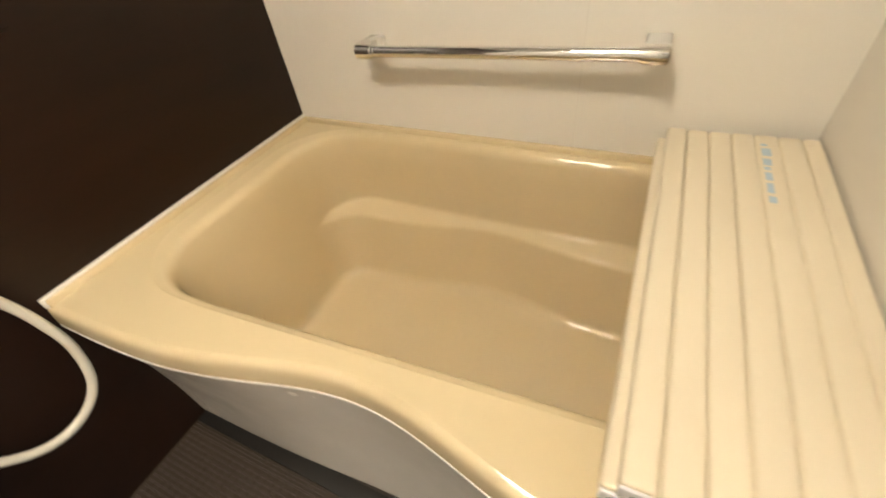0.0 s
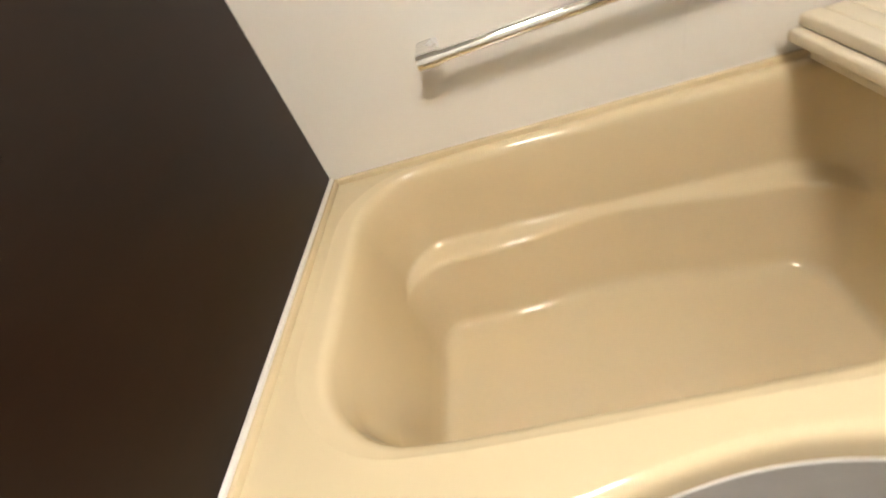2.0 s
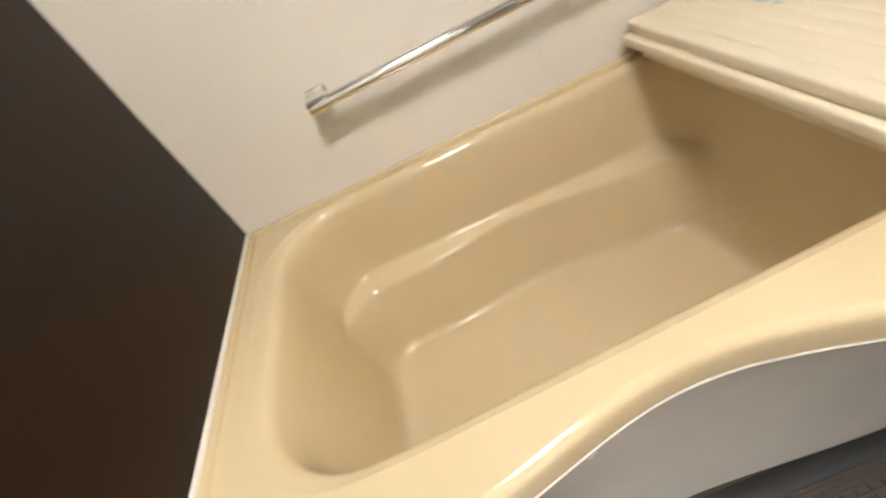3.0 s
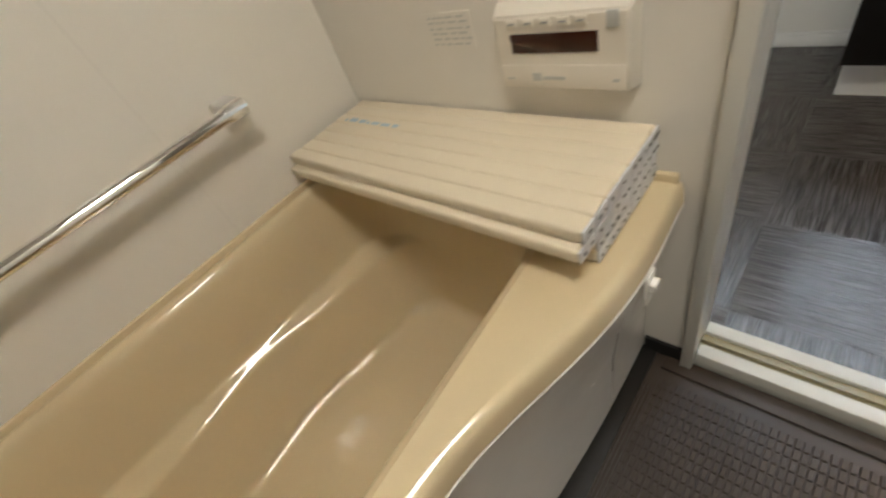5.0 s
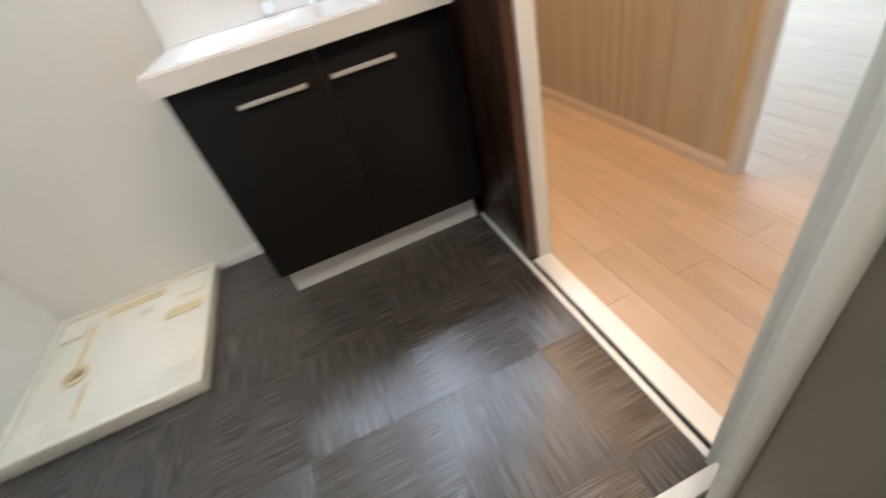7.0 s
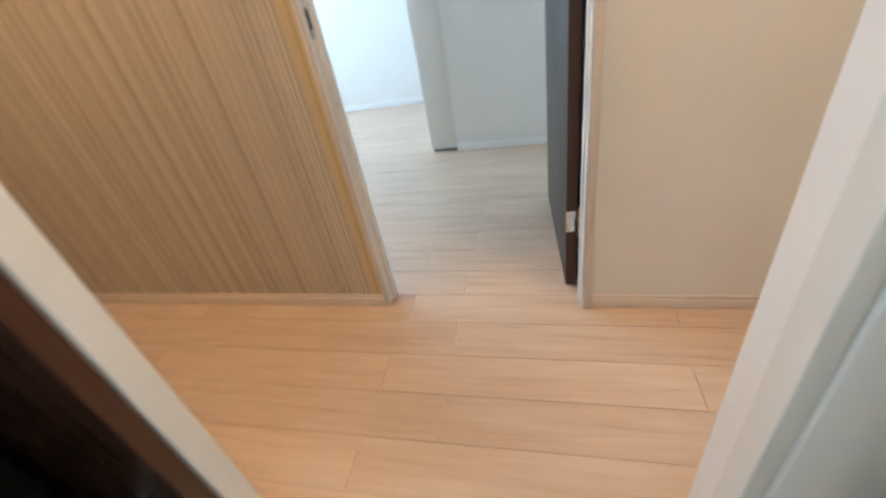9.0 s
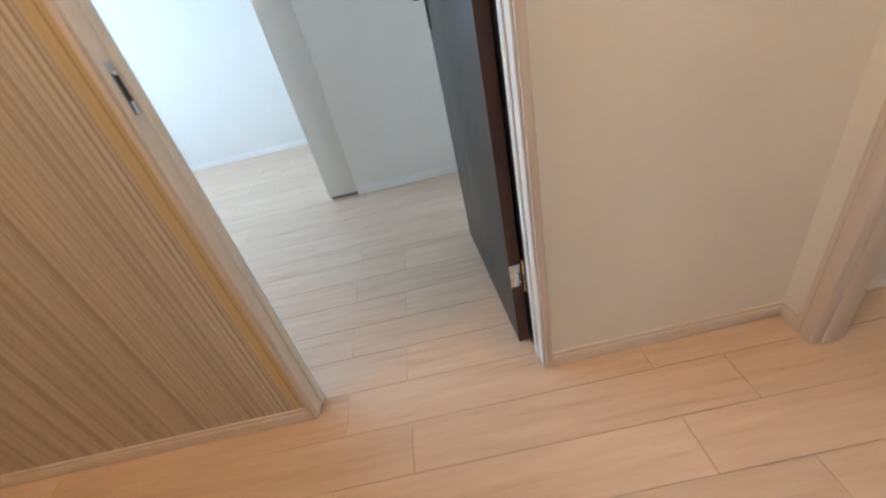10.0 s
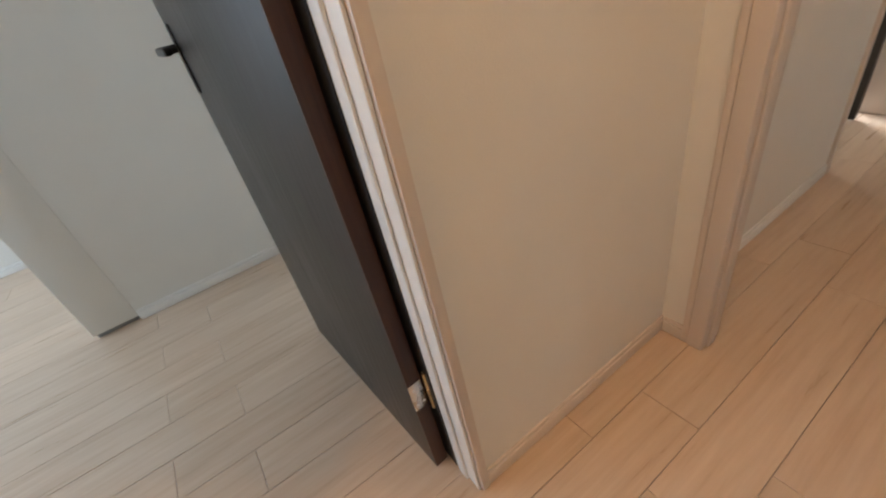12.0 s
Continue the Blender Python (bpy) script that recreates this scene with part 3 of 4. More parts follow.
lamp = thing("bath_lamp", "round white bathroom ceiling lamp", "lamp")
bm = bmesh.new()
add_cyl(bm, (BATH_LAMP[0], BATH_LAMP[1], 2.12), (BATH_LAMP[0], BATH_LAMP[1], 2.199), 0.19, n=32)
part("base", bm, "lamp_body", lamp)
bm = bmesh.new()
add_cyl(bm, (BATH_LAMP[0], BATH_LAMP[1], 2.075), (BATH_LAMP[0], BATH_LAMP[1], 2.119), 0.165, 0.18, n=32)
part("diffuser", bm, "lamp_glow", lamp, "lit white diffuser")

# door frame and sill
frame_top = 2.03
door_1 = tagged(new("door_1"), "white aluminium bathroom door frame with a grooved sill", "door frame", kind="structure")
for s, y, lap, reach, deep, groove, x_edge in ((1, DOOR_N, 0.001, 0.022, 0.020, 0.010, 1.322), (-1, DOOR_S, 0.012, 0.030, 0.012, 0.018, 1.326)):
    part("jamb", boxes(((1.182, y + lap * s, 0.0), (1.222, y - reach * s, 2.0)), bevel=0.003), "frame_white", door_1)
    part("jamb", boxes(((1.2395, y + 0.001 * s, 0.0), (1.3085, y - deep * s, 2.0)), bevel=0.003), "frame_white", door_1)
    part("jamb_edge", boxes(((1.309, y + 0.024 * s, 0.0), (x_edge, y - (0.0 if s > 0 else 0.008) * s, 2.0)), bevel=0.002), "frame_white", door_1)
    part("jamb_groove", boxes(((1.2225, y + 0.001 * s, 0.0), (1.239, y - groove * s, 2.0))), "jamb_seal", door_1, "dull olive-gold seal in the groove")
part("head", boxes(((1.192, DOOR_S, 1.97), (1.318, DOOR_N, 2.0)), bevel=0.002), "frame_white", door_1)
part("sill_front", boxes(((1.205, DOOR_S + 0.0285, 0.0), (1.236, DOOR_N - 0.0225, 0.066)), bevel=0.003), "frame_white", door_1)
part("sill_groove", boxes(((1.2365, DOOR_S + 0.0185, 0.0), (1.272, DOOR_N - 0.0105, 0.052)), ((1.248, DOOR_S + 0.0185, 0.045), (1.254, DOOR_N - 0.0105, 0.062))), "frame_seal", door_1, "gold-toned grooved track")
part("sill_back", boxes(((1.2725, DOOR_S + 0.0155, 0.0), (1.304, DOOR_N - 0.0205, 0.062)), bevel=0.003), "frame_white", door_1)
part("sill_screw", boxes(((1.284, -1.38, 0.0618), (1.290, -1.374, 0.0632))), "satin_metal", door_1)

# folding bathroom door, folded back against the far jamb
def folding_leaf(door, x0, x1, y0, y1, proud):
    leaf = part("leaf_frame", boxes(((x0, y0, 0.085), (x0 + 0.030, y1, 1.96)), ((x0 + 0.030, y0, 0.085), (x1 - 0.027, y1, 0.155)),
                                    ((x0 + 0.030, y0, 1.90), (x1 - 0.027, y1, 1.96)), bevel=0.002), "frame_white", door, "white aluminium leaf frame")
    part("stile", boxes(((x1 - 0.0265, y0, 0.085), (x1, y1 + proud, 1.96)), bevel=0.010, segs=4), "frame_white", leaf, "rounded white closing stile")
    part("pane", boxes(((x0 + 0.031, (y0 + y1) / 2 - 0.003, 0.156), (x1 - 0.0275, (y0 + y1) / 2 + 0.004, 1.899))), "frosted_pane", leaf, "frosted grey resin pane")


fold = tagged(new("door_5"), "white folding bathroom door with frosted panes, folded open", "door", kind="structure")
folding_leaf(fold, 0.895, 1.255, -1.602, -1.578, 0.0)
folding_leaf(fold, 0.895, 1.255, -1.566, -1.544, 0.018)

# bathroom floor: dark pan, raised pads between drain grooves
bath_floor = structure("floor_bath", boxes(((0, BY, -0.05), (BX, -0.002, BF - 0.004))), "bath_floor", "dark brown non-slip bathroom floor with a fine grid of pads", "floor")
part("border", boxes(((1.160, BY + 0.06, BF - 0.0045), (1.1985, -0.752, BF + 0.0025)), ((0.004, BY + 0.004, BF - 0.0045), (1.1595, BY + 0.06, BF + 0.0025)), bevel=0.001), "bath_floor", bath_floor)
part("drain_channel", boxes(((0.004, -0.732, BF - 0.0045), (1.1985, -0.690, BF + 0.0015)), bevel=0.001), "rubber_shade_black", bath_floor, "black channel beside the apron")
for y in (-0.736, -0.744, -0.752):
    part("channel_rib", boxes(((0.006, y - 0.0028, BF - 0.0045), (1.108, y, BF + 0.0022))), "bath_floor", bath_floor)
part("skirting", boxes(((1.192, -0.782, BF), (1.1995, -0.704, BF + 0.045))), "rubber_shade_black", bath_floor, "black skirting at the door jamb")
dc = thing("drain_cover", "flat dark floor drain cover beside the tub apron", "drain cover")
part("plate", boxes(((0.44, -0.842, BF + 0.0026), (0.60, -0.735, BF + 0.0075)), bevel=0.002), "bath_floor", dc)
part("finger_slot", boxes(((0.50, -0.760, BF + 0.0072), (0.54, -0.750, BF + 0.0080))), "rubber_shade_black", dc)
verts, faces = [], []
y = -0.758
while y > BY + 0.07:
    x = 0.008
    while x < 1.135:
        base = len(verts)
        a, b, c, d = x, x + 0.0215, y - 0.0108, y
        lo, hi = BF - 0.0045, BF - 0.0008
        verts += [(a, c, lo), (b, c, lo), (b, d, lo), (a, d, lo), (a + .0016, c + .0014, hi), (b - .0016, c + .0014, hi), (b - .0016, d - .0014, hi), (a + .0016, d - .0014, hi)]
        faces += [tuple(base + i for i in f) for f in ((4, 5, 6, 7), (0, 1, 5, 4), (1, 2, 6, 5), (2, 3, 7, 6), (3, 0, 4, 7))]
        x += 0.0235
    y -= 0.0128
me = bpy.data.meshes.new("pads")
me.from_pydata(verts, [], faces)
me.materials.append(MATS["bath_floor"])
pads = new("pads", me)
pads.parent = bath_floor
tagged(pads, "fine grid of raised floor pads", kind="stuff")


# ---- washroom ----
def base_run(name, pts, inward, material="trim_white", h=0.058):
    """A skirting board along a straight run of wall: body and a thinner top edge."""
    (x0, y0), (x1, y1) = pts
    ix, iy = inward
    b = structure(name, boxes(((x0, y0, 0.0), (x1 + ix * 0.009, y1 + iy * 0.009, h - 0.014)), bevel=0.0015), material, "moulded off-white skirting board along the wall", "baseboard")
    part("top_edge", boxes(((x0, y0, h - 0.0135), (x1 + ix * 0.006, y1 + iy * 0.006, h)), bevel=0.002), material, b)


base_run("baseboard_washroom_east", ((WX1, -0.875), (WX1, -0.545)), (-1, 0))
base_run("baseboard_washroom_west", ((WX0, -0.745), (WX0, WY1)), (1, 0))
base_run("baseboard_washroom_north", ((WX0 + 0.01, WY1), (2.128, WY1)), (0, -1))


def machine_pan():
    p = thing("washing_machine_pan", "empty cream resin washing machine pan on the floor", "washing machine pan")
    x0, x1, y0, y1, h = 2.130, 2.802, -0.541, 0.095, 0.055
    w = 0.022
    part("tray", boxes(((x0 + w, y0 + w, 0.001), (x1 - w, y1 - w, 0.040)), bevel=0.004), "pan_resin", p)
    for lo, hi in (((x0, y0, 0.001), (x0 + w, y1, h)), ((x1 - w, y0, 0.001), (x1, y1, h)), ((x0 + w, y0, 0.001), (x1 - w, y0 + w, h)), ((x0 + w, y1 - w, 0.001), (x1 - w, y1, h))):
        part("raised_rim", boxes((lo, hi), bevel=0.004), "pan_resin", p)
    for x, y in ((2.20, -0.45), (2.20, 0.01), (2.70, -0.45), (2.70, 0.01)):
        part("foot_pad", boxes(((x - 0.055, y - 0.05, 0.0395), (x + 0.055, y + 0.05, 0.052)), bevel=0.006, segs=3), "pan_resin", p)
    for lo, hi in (((2.715, -0.33, 0.0398), (2.755, -0.10, 0.0432)), ((2.535, -0.50, 0.0398), (2.59, -0.36, 0.0432)), ((2.45, -0.075, 0.0398), (2.70, -0.055, 0.0425)), ((2.22, -0.13, 0.0398), (2.37, -0.115, 0.0425))):
        part("channel", boxes((lo, hi), bevel=0.001), "pan_shade", p, "yellowish groove in the tray")
    bm = bmesh.new()
    add_cyl(bm, (2.425, -0.069, 0.040), (2.425, -0.069, 0.0455), 0.045, n=28)
    drain = part("drain", bm, "pan_shade", p, "yellowed round drain cover")
    bm = bmesh.new()
    add_cyl(bm, (2.425, -0.069, 0.0455), (2.425, -0.069, 0.052), 0.026, 0.022, n=24)
    part("drain_cap", bm, "brass_metal", drain)


machine_pan()

VY0, VY1 = -1.636, -0.852


def vanity():
    v = thing("vanity_unit", "dark wood-grain vanity cabinet with white basin top and pale handles", "vanity")
    fx, zb, zt = 2.330, 0.150, 0.792
    for a, b in ((VY0 + 0.004, VY0 + 0.020), (VY1 - 0.020, VY1 - 0.004)):
        part("side_panel", boxes(((fx + 0.0185, a, zb), (WX1 - 0.002, b, zt))), "vanity_front", v)
    part("bottom_panel", boxes(((fx + 0.0185, VY0 + 0.0205, zb), (WX1 - 0.002, VY1 - 0.0205, zb + 0.016))), "vanity_front", v)
    part("plinth", boxes(((2.430, VY0 + 0.012, 0.001), (WX1 - 0.004, VY1 - 0.010, zb - 0.001))), "trim_white", v, "white recessed plinth")
    mid = (VY0 + VY1) / 2
    for a, b, h0, h1 in ((VY0 + 0.003, mid - 0.0015, -1.446, -1.261), (mid + 0.0015, VY1 - 0.003, -1.191, -1.006)):
        d = part("door", boxes(((fx, a, zb + 0.002), (fx + 0.018, b, zt - 0.004)), bevel=0.0012), "vanity_front", v)
        bm = boxes(((fx - 0.022, h0, 0.703), (fx - 0.014, h1, 0.715)), ((fx - 0.015, h0, 0.705), (fx + 0.001, h0 + 0.008, 0.713)), ((fx - 0.015, h1 - 0.008, 0.705), (fx + 0.001, h1, 0.713)), bevel=0.0012)
        part("handle", bm, "handle_pale", d, "pale metal bar handle")
    # basin top with a recessed bowl
    x0, x1, y0, y1, z0, z1 = 2.274, WX1 - 0.002, VY0 + 0.008, VY1 + 0.010, 0.794, 0.846
    out = [(x0, y0), (x1, y0), (x1, y1), (x0, y1)]
    bowl = lambda z, f, i, r: [Vector((p[0], p[1], z)) for p in rounded(x0 + f, x1 - 0.100 - i * 0.6, y0 + 0.085 + i, y1 - 0.085 - i, r)]
    levels = [bowl(z1, 0.024, 0.0, 0.06), bowl(z1 - 0.003, 0.028, 0.004, 0.06), bowl(z1 - 0.012, 0.036, 0.010, 0.06), bowl(z1 - 0.045, 0.105, 0.024, 0.06), bowl(z1 - 0.10, 0.135, 0.038, 0.06),
              bowl(z1 - 0.135, 0.165, 0.06, 0.05), bowl(z1 - 0.143, 0.20, 0.10, 0.04)]
    bm = bmesh.new()
    rings = [[bm.verts.new(p) for p in lp] for lp in levels]
    n = len(rings[0])
    for a, b in zip(rings, rings[1:]):
        for k in range(n):
            bm.faces.new((a[k], a[(k + 1) % n], b[(k + 1) % n], b[k]))
    bm.faces.new(rings[-1])
    bowl_part = part("bowl", bm, "basin_ceramic", v, "white moulded basin bowl")
    bm = bmesh.new()
    add_cyl(bm, (2.50, (y0 + y1) / 2, z1 - 0.1425), (2.50, (y0 + y1) / 2, z1 - 0.137), 0.022, n=24)
    part("plug", bm, "chrome", bowl_part, "chrome plug")
    bm = bmesh.new()
    edges = []
    for lp in ([Vector((x, y, z1)) for x, y in out], levels[0]):
        vs = [bm.verts.new(p) for p in lp]
        edges += [bm.edges.new((vs[i], vs[(i + 1) % len(vs)])) for i in range(len(vs))]
    bmesh.ops.triangle_fill(bm, use_beauty=True, edges=edges, normal=(0, 0, 1))
    lo = [bm.verts.new((x, y, z0)) for x, y in out]
    bm.verts.ensure_lookup_table()
    top = [bm.verts[i] for i in range(4)]
    for i in range(4):
        bm.faces.new((top[i], top[(i + 1) % 4], lo[(i + 1) % 4], lo[i]))
    bmesh.ops.bevel(bm, geom=[e for e in bm.edges if e.verts[0] in top and e.verts[1] in top], offset=0.005, segments=3, affect="EDGES")
    part("basin_top", bm, "basin_ceramic", v, "white basin top with thick front edge")
    part("backsplash", boxes(((2.722, y0, z1 - 0.001), (x1, y1, 0.985)), bevel=0.006, segs=3), "basin_ceramic", v, "white upstand behind the basin")


def rounded(x0, x1, y0, y1, r, n=8):
    pts = []
    for cx, cy, a0 in ((x0 + r, y0 + r, 180), (x1 - r, y0 + r, 270), (x1 - r, y1 - r, 0), (x0 + r, y1 - r, 90)):
        for i in range(n + 1):
            a = radians(a0 + 90 * i / n)
            pts.append((cx + r * math.cos(a), cy + r * math.sin(a), 0))
    return pts


vanity()


def faucet():
    f = thing("basin_faucet", "chrome single-lever basin faucet on the upstand", "faucet")
    y = -1.305
    bm = bmesh.new()
    add_cyl(bm, (2.7215, y, 0.903), (2.6850, y, 0.900), 0.027, 0.024, n=28)
    part("body", bm, "chrome", f)
    bm = tube([(2.6900, y, 0.896), (2.6500, y, 0.890), (2.6000, y, 0.880), (2.5700, y, 0.866)], 0.014, 16)
    part("spout", bm, "chrome", f)
    part("lever", boxes(((2.6550, y - 0.012, 0.925), (2.7120, y + 0.012, 0.935)), bevel=0.003), "chrome", f)
    part("hot_mark", boxes(((2.7205, y - 0.065, 0.896), (2.7218, y - 0.045, 0.902))), "red_mark", f, "small red mark")
    s = thing("hand_spray", "chrome pull-out spray head beside the faucet", "spray head")
    bm = bmesh.new()
    add_cyl(bm, (2.7215, -1.175, 0.886), (2.6600, -1.18, 0.874), 0.021, 0.018, n=24)
    part("head", bm, "chrome", s)
    k = thing("plug_knob", "small chrome pop-up plug knob on the upstand", "knob")
    bm = bmesh.new()
    add_cyl(bm, (2.7215, -1.430, 0.913), (2.6900, -1.430, 0.913), 0.011, n=20)
    part("stem", bm, "chrome", k)
    bm = bmesh.new()
    add_cyl(bm, (2.7000, -1.430, 0.913), (2.6850, -1.430, 0.913), 0.017, n=20)
    part("cap", bm, "chrome", k)


faucet()
mir = thing("vanity_mirror", "frameless vanity mirror cabinet above the basin", "mirror")
part("cabinet", boxes(((2.752, VY0, 0.990), (WX1 - 0.002, VY1, 1.80))), "white_plastic", mir)
part("glass", boxes(((2.748, VY0 + 0.002, 1.1505), (2.7515, VY1 - 0.002, 1.798))), "mirror_glass", mir, "mirror glass")
part("lower_panel", boxes(((2.748, VY0 + 0.002, 0.9925), (2.7515, VY1 - 0.002, 1.150))), "panel_grey", mir, "plain grey lower panel")
part("edge_trim", boxes(((2.746, VY0, 0.986), (2.7518, VY1, 0.992))), "dark_metal", mir, "thin dark lower trim")

ml = thing("mirror_lamp", "slim white strip lamp above the vanity mirror", "lamp")
part("housing", boxes(((2.72, -1.55, 1.87), (WX1 - 0.002, -0.95, 1.93)), bevel=0.004), "lamp_body", ml)
part("diffuser", boxes(((2.725, -1.54, 1.864), (2.79, -0.96, 1.8695))), "lamp_glow", ml, "lit diffuser")

# sliding door, its track and frame
sd = tagged(new("door_2"), "dark brown wood-grain sliding door, slid open", "door", kind="structure")
part("leaf", boxes(((2.069, -1.690, 0.006), (2.79, -1.657, 1.98)), bevel=0.002), "slide_face", sd)
part("leaf_edge", boxes(((2.0655, -1.690, 0.006), (2.0688, -1.657, 1.98))), "door_edge", sd, "reddish brown edge band")
part("pull", boxes(((2.082, -1.6572, 0.885), (2.102, -1.655, 0.945)), bevel=0.0008), "satin_metal", sd, "recessed metal pull")
trk = tagged(new("door_sill"), "white door sill with a dark sliding groove", "door sill", kind="structure")
part("inner_strip", boxes(((1.312, -1.6565, -0.004), (2.43, -1.640, 0.004)), bevel=0.0012), "trim_white", trk)
part("groove", boxes(((OPX0, -1.6915, -0.006), (2.79, -1.6568, -0.002))), "rubber_shade_black", trk, "dark groove")
part("rail", boxes(((OPX0, -1.6655, -0.004), (2.06, -1.6635, 0.0005))), "dark_metal", trk)
part("sill_board", boxes(((OPX0, HY1 - 0.0005, -0.0055), (OPX1 - 0.0005, -1.671, 0.004)), bevel=0.0015), "trim_white", trk)
trim_2 = tagged(new("trim_washroom_door"), "white painted door frame of the sliding door", "door frame", kind="structure")
part("jamb", boxes(((OPX1, HY1 - 0.01, 0.0), (OPX1 + 0.029, -1.694, 2.0)), bevel=0.003), "trim_white", trim_2)
part("jamb", boxes(((OPX0 - 0.029, HY1 - 0.01, 0.0), (OPX0, -1.646, 2.0)), bevel=0.003), "trim_white", trim_2)
part("head", boxes(((OPX0 - 0.029, HY1 - 0.01, 2.0), (OPX1 + 0.029, -1.646, 2.03)), bevel=0.003), "trim_white", trim_2)


# ---- hall and bedroom ----
base_run("baseboard_striped", ((RX1 + 0.002, HY0), (4.19, HY0)), (0, 1), "trim_hall", 0.05)
base_run("baseboard_plain", ((0.675, HY0), (RX0 - 0.002, HY0)), (0, 1), "trim_hall", 0.05)
base_run("baseboard_return", ((0.675, -2.490), (0.675, -2.422)), (1, 0), "trim_hall", 0.05)
base_run("baseboard_far", ((-0.465, -2.52), (0.604, -2.52)), (0, 1), "trim_white", 0.05)
base_run("baseboard_bedroom_far", ((2.195, FY), (4.19, FY)), (0, 1), "trim_white", 0.05)
base_run("baseboard_closet", ((1.373, CY), (2.018, CY)), (0, 1), "trim_white", 0.05)
base_run("baseboard_hall_north", ((OPX1 + 0.04, HY1), (4.19, HY1)), (0, -1), "trim_hall", 0.05)

df = tagged(new("door_frame_bedroom"), "pale moulded bedroom door frame with stepped stops", "door frame", kind="structure")
for s, x, d in ((1, RX0, 0.072), (-1, RX1, 0.078)):
    part("casing", boxes(((x - 0.009 * (s > 0), HY0 - d, 0), (x + 0.012 * s, HY0 + 0.012, 2.03)), bevel=0.003), "trim_hall", df)
    part("jamb", boxes(((x + 0.0125 * s, HY0 - d + 0.003, 0), (x + 0.019 * s, HY0 + 0.004, 2.005)), bevel=0.002), "trim_white", df)
    part("door_stop", boxes(((x + 0.0192 * s, HY0 - 0.064, 0), (x + 0.025 * s, HY0 - 0.034, 1.995)), bevel=0.002), "trim_white", df)
# black strip paints in the deep shade between the open leaf and the wall
part("shade_strip", boxes(((1.3712, -2.72, 0.002), (1.3735, -2.5757, 2.0))), "rubber_shade_black", df, "black strip standing in for the shade behind the hinge side")
part("head", boxes(((RX0 + 0.016, HY0 - 0.075, 2.005), (RX1 - 0.016, HY0 + 0.012, 2.03)), bevel=0.003), "trim_hall", df)
plate = part("strike_plate", boxes(((RX1 - 0.0205, HY0 - 0.030, 0.895), (RX1 - 0.0191, HY0 - 0.008, 0.985)), bevel=0.0005), "satin_metal", df, "satin metal strike plate")
part("strike_slot", boxes(((RX1 - 0.0209, HY0 - 0.025, 0.918), (RX1 - 0.0204, HY0 - 0.013, 0.962))), "dark_hole", plate, "dark latch slot")

# bedroom door leaf, swung open into the room
leaf = tagged(new("door_3"), "dark grey-brown wood-grain hinged door, standing open", "door", kind="structure")
leaf.matrix_basis = pose(1.3765, -2.603, 0, 0, 0, 3.9)
part("panel", boxes(((0.003, -0.676, 0.010), (0.036, -0.004, 1.99)), bevel=0.0015), "door_face", leaf)
part("hinge_edge", boxes(((0.003, -0.0038, 0.010), (0.036, 0.0, 1.99))), "door_edge", leaf, "reddish brown door edge")
for z in (0.268, 1.75):
    h = part("hinge", boxes(((0.006, -0.001, z - 0.038), (0.0365, 0.0014, z + 0.038)), bevel=0.0005), "satin_metal", leaf, "satin metal hinge")
    bm = bmesh.new()
    add_cyl(bm, (-0.004, 0.006, z - 0.010), (-0.004, 0.006, z + 0.055), 0.0065, n=16)
    add_cyl(bm, (-0.004, 0.006, z - 0.055), (-0.004, 0.006, z - 0.012), 0.0065, n=16)
    part("knuckle", bm, "brass_metal", h)
    bm = bmesh.new()
    for a, b in ((0.012, 0.022), (0.028, 0.022), (0.012, -0.022), (0.028, -0.022)):
        add_cyl(bm, (a, 0.0012, z + b), (a, 0.0022, z + b), 0.0032, n=10)
    part("screws", bm, "chrome", h)
hd = part("handle_plate", boxes(((0.0362, -0.652, 0.84), (0.041, -0.628, 0.985)), bevel=0.0015), "dark_metal", leaf, "dark metal handle plate")
bm = bmesh.new()
add_cyl(bm, (0.041, -0.64, 0.938), (0.075, -0.64, 0.938), 0.009, n=18)
part("spindle", bm, "dark_metal", hd)
part("lever", boxes(((0.066, -0.652, 0.930), (0.082, -0.540, 0.946)), bevel=0.004, segs=3), "dark_metal", hd, "dark metal lever")

pier = thing("closet_panel", "white flush closet panel standing just clear of the floor", "closet panel")
part("board", boxes(((2.0206, FY + 0.002, 0.022), (2.189, CY + 0.0015, 2.395)), bevel=0.001), "wall_cloth", pier)
part("recess", boxes(((2.026, CY - 0.3, 0.0005), (2.180, CY - 0.012, 0.0215))), "print_grey", pier, "dark gap at the floor")

# cross-hall door frame
cf = tagged(new("door_frame_hall"), "pale moulded frame of the hall opening", "door frame", kind="structure")
part("jamb", boxes(((0.598, -2.4195, 0), (0.687, -2.380, 2.03)), bevel=0.003), "trim_hall", cf)
part("stop", boxes(((0.628, -2.3798, 0), (0.662, -2.3735, 2.0)), bevel=0.002), "trim_hall", cf)
part("casing", boxes(((0.6752, -2.436, 0), (0.6865, -2.4198, 2.03)), bevel=0.003), "trim_hall", cf)

# far door
fd = tagged(new("door_4"), "dark door standing open off the far hall", "door", kind="structure")
part("casing", boxes(((-0.490, -2.645, 0), (-0.468, -2.508, 2.03)), bevel=0.003), "trim_hall", fd)
part("casing", boxes(((-1.22, -2.645, 0), (-1.198, -2.508, 2.03)), bevel=0.003), "trim_hall", fd)
part("leaf", boxes(((-1.10, -3.30, 0.01), (-1.065, -2.61, 2.0)), bevel=0.002), "door_face", fd)
part("lever", boxes(((-1.065, -2.72, 0.93), (-1.01, -2.68, 0.95)), bevel=0.003), "dark_metal", fd)

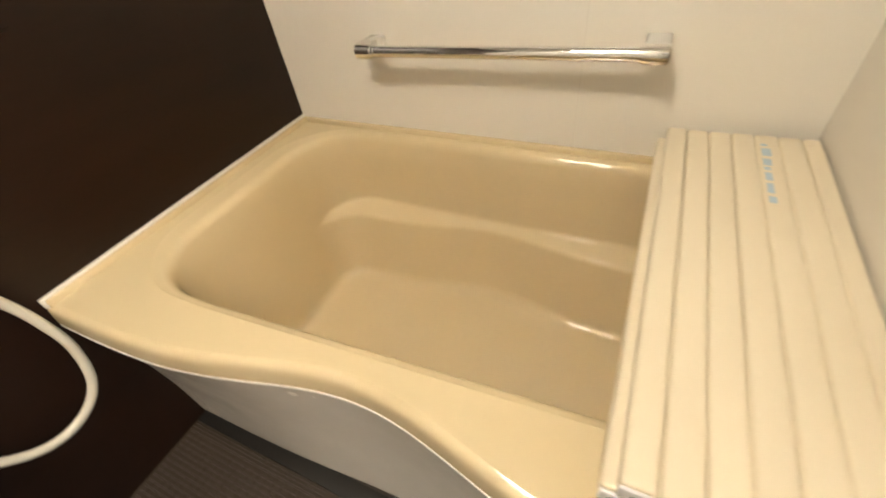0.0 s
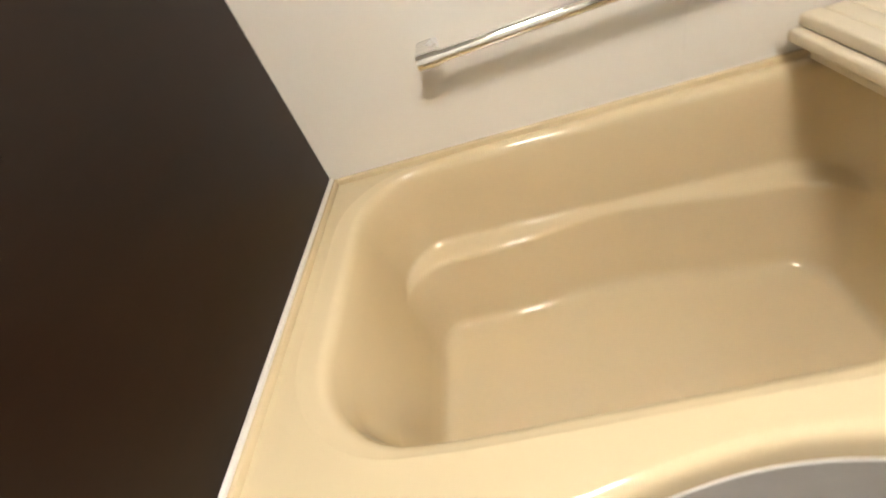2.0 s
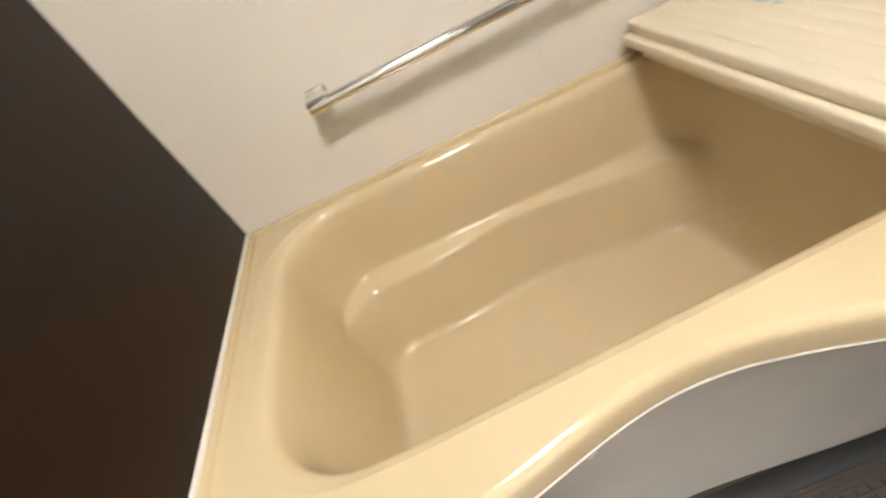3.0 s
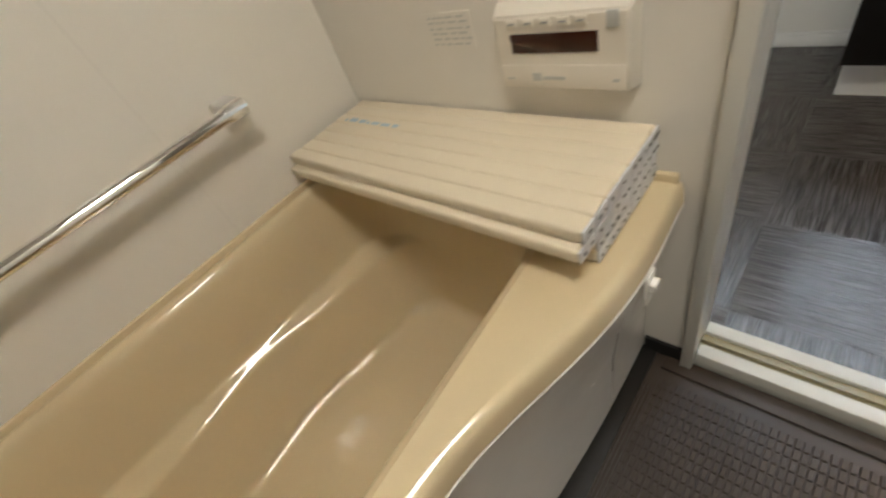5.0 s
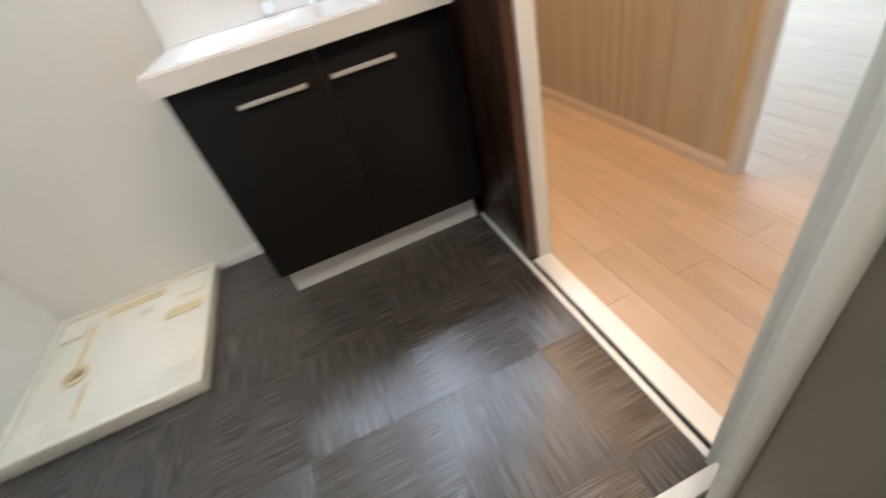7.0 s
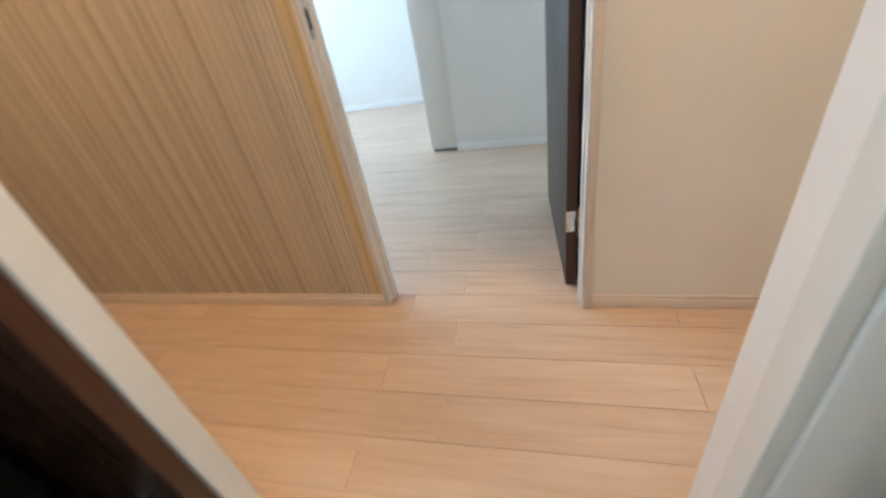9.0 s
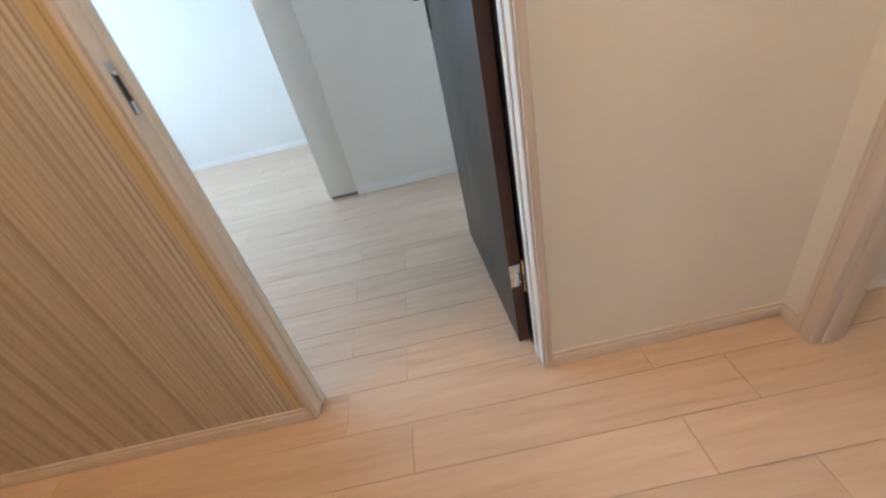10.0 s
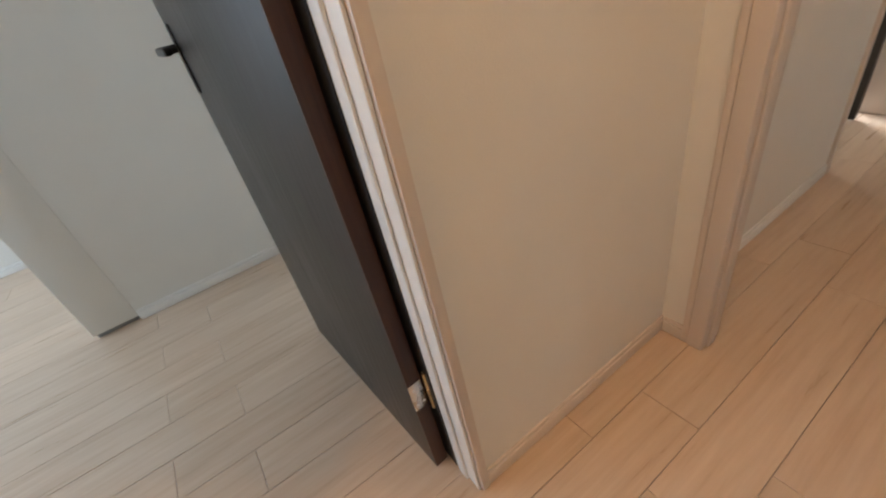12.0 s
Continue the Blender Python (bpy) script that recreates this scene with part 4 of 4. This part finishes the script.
for i, (x, y, z) in enumerate(((1.75, -0.55, 2.3), (2.60, -2.15, 2.4), (0.98, -2.15, 2.4))):
    dl = thing("downlight", "small round recessed ceiling downlight", "lamp", "ceiling downlights")
    bm = bmesh.new()
    add_cyl(bm, (x, y, z - 0.012), (x, y, z - 0.001), 0.065, n=28)
    part("trim_ring", bm, "lamp_body", dl)
    bm = bmesh.new()
    add_cyl(bm, (x, y, z - 0.0155), (x, y, z - 0.0122), 0.05, n=28)
    part("diffuser", bm, "lamp_glow", dl)

win = tagged(new("window_1"), "white-framed bedroom window with bright daylight", "window", kind="structure")
for lo, hi in (((4.22, -5.0, 0.45), (4.28, -4.95, 2.2)), ((4.22, -3.35, 0.45), (4.28, -3.3, 2.2)), ((4.22, -4.95, 0.45), (4.28, -3.35, 0.5)), ((4.22, -4.95, 2.15), (4.28, -3.35, 2.2)), ((4.23, -4.175, 0.5), (4.27, -4.125, 2.15))):
    part("window_frame", boxes((lo, hi)), "frame_white", win)
structure("backdrop", boxes(((5.2, -8.0, -1.0), (5.25, -0.5, 4.0))), "outside_glow", "pale overcast daylight outside the window", "backdrop")


# ---- floors made of pieces, last ----
def tile_floor():
    fl = tagged(new("floor_washroom"), "dark grey-brown streaked vinyl tiles laid basket-wise", "floor", kind="structure")
    p, g = 0.335, 0.00015
    bm = bmesh.new()
    add_box(bm, (-p / 2 + g, -p / 2 + g, -0.006), (p / 2 - g, p / 2 - g, 0.0), 0.0004, 1)
    me = mesh_of("tile", bm, "ribbed_tile")
    for i in range(-2, 4):
        for j in range(-2, 5):
            cx, cy = 1.735 + p * (i + 0.5), -1.160 + p * (j + 0.5)
            x0, x1 = max(cx - p / 2, WX0), min(cx + p / 2, WX1)
            y0, y1 = max(cy - p / 2, WY0), min(cy + p / 2, WY1)
            if x1 - x0 < 0.01 or y1 - y0 < 0.01:
                continue
            turn = (i + j) % 2
            if x1 - x0 > p - 0.001 and y1 - y0 > p - 0.001:
                t = new("tile", me)
            else:
                bm = bmesh.new()
                lx0, lx1, ly0, ly1 = x0 - cx + g, x1 - cx - g, y0 - cy + g, y1 - cy - g
                if turn:
                    lx0, lx1, ly0, ly1 = ly0, ly1, -lx1, -lx0
                add_box(bm, (lx0, ly0, -0.006), (lx1, ly1, 0.0), 0.0004, 1)
                t = new("tile", mesh_of("tile", bm, "ribbed_tile"))
            t.parent = fl
            t.matrix_basis = pose(cx, cy, 0, 0, 0, 90 * turn)


tile_floor()


def plank_floor(name, x0, x1, y0, y1, label):
    fl = tagged(new(name), label, "floor", kind="structure")
    w, ln, g = 0.1425, 0.868, 0.0006
    full = None
    k0 = math.floor((y0 + 2.411) / w) - 1
    for k in range(k0, 40):
        ya, yb = max(-2.411 + k * w, y0), min(-2.411 + (k + 1) * w, y1)
        if yb - ya < 0.004:
            continue
        shift = (1.768 if k % 2 == 0 else 1.962) + 0.006 * math.sin(k * 2.3)
        i = math.floor((x0 - shift) / ln)
        while shift + i * ln < x1:
            xa, xb = max(shift + i * ln, x0), min(shift + (i + 1) * ln, x1)
            i += 1
            if xb - xa < 0.004:
                continue
            whole = xb - xa > ln - 0.002 and yb - ya > w - 0.002
            if whole and full:
                t = new("plank", full)
            else:
                hx, hy = (xb - xa) / 2 - g, (yb - ya) / 2 - g
                bm = bmesh.new()
                add_box(bm, (-hx, -hy, -0.011), (hx, hy, 0.0), 0.0007, 1)
                me = mesh_of("plank", bm, "plank_wood")
                full = me if whole else full
                t = new("plank", me)
            t.parent = fl
            t.location = ((xa + xb) / 2, (ya + yb) / 2, 0)


plank_floor("floor_hall", -2.4, 4.2, -2.5535, HY1 - 0.001, "pale oak floorboards of the hall")
plank_floor("floor_bedroom", 0.4, 4.2, FY, -2.5535, "pale oak floorboards running on into the bedroom")
plank_floor("floor_far_room", -2.4, -0.2, -4.0, -2.5535, "pale oak floorboards of the far room")
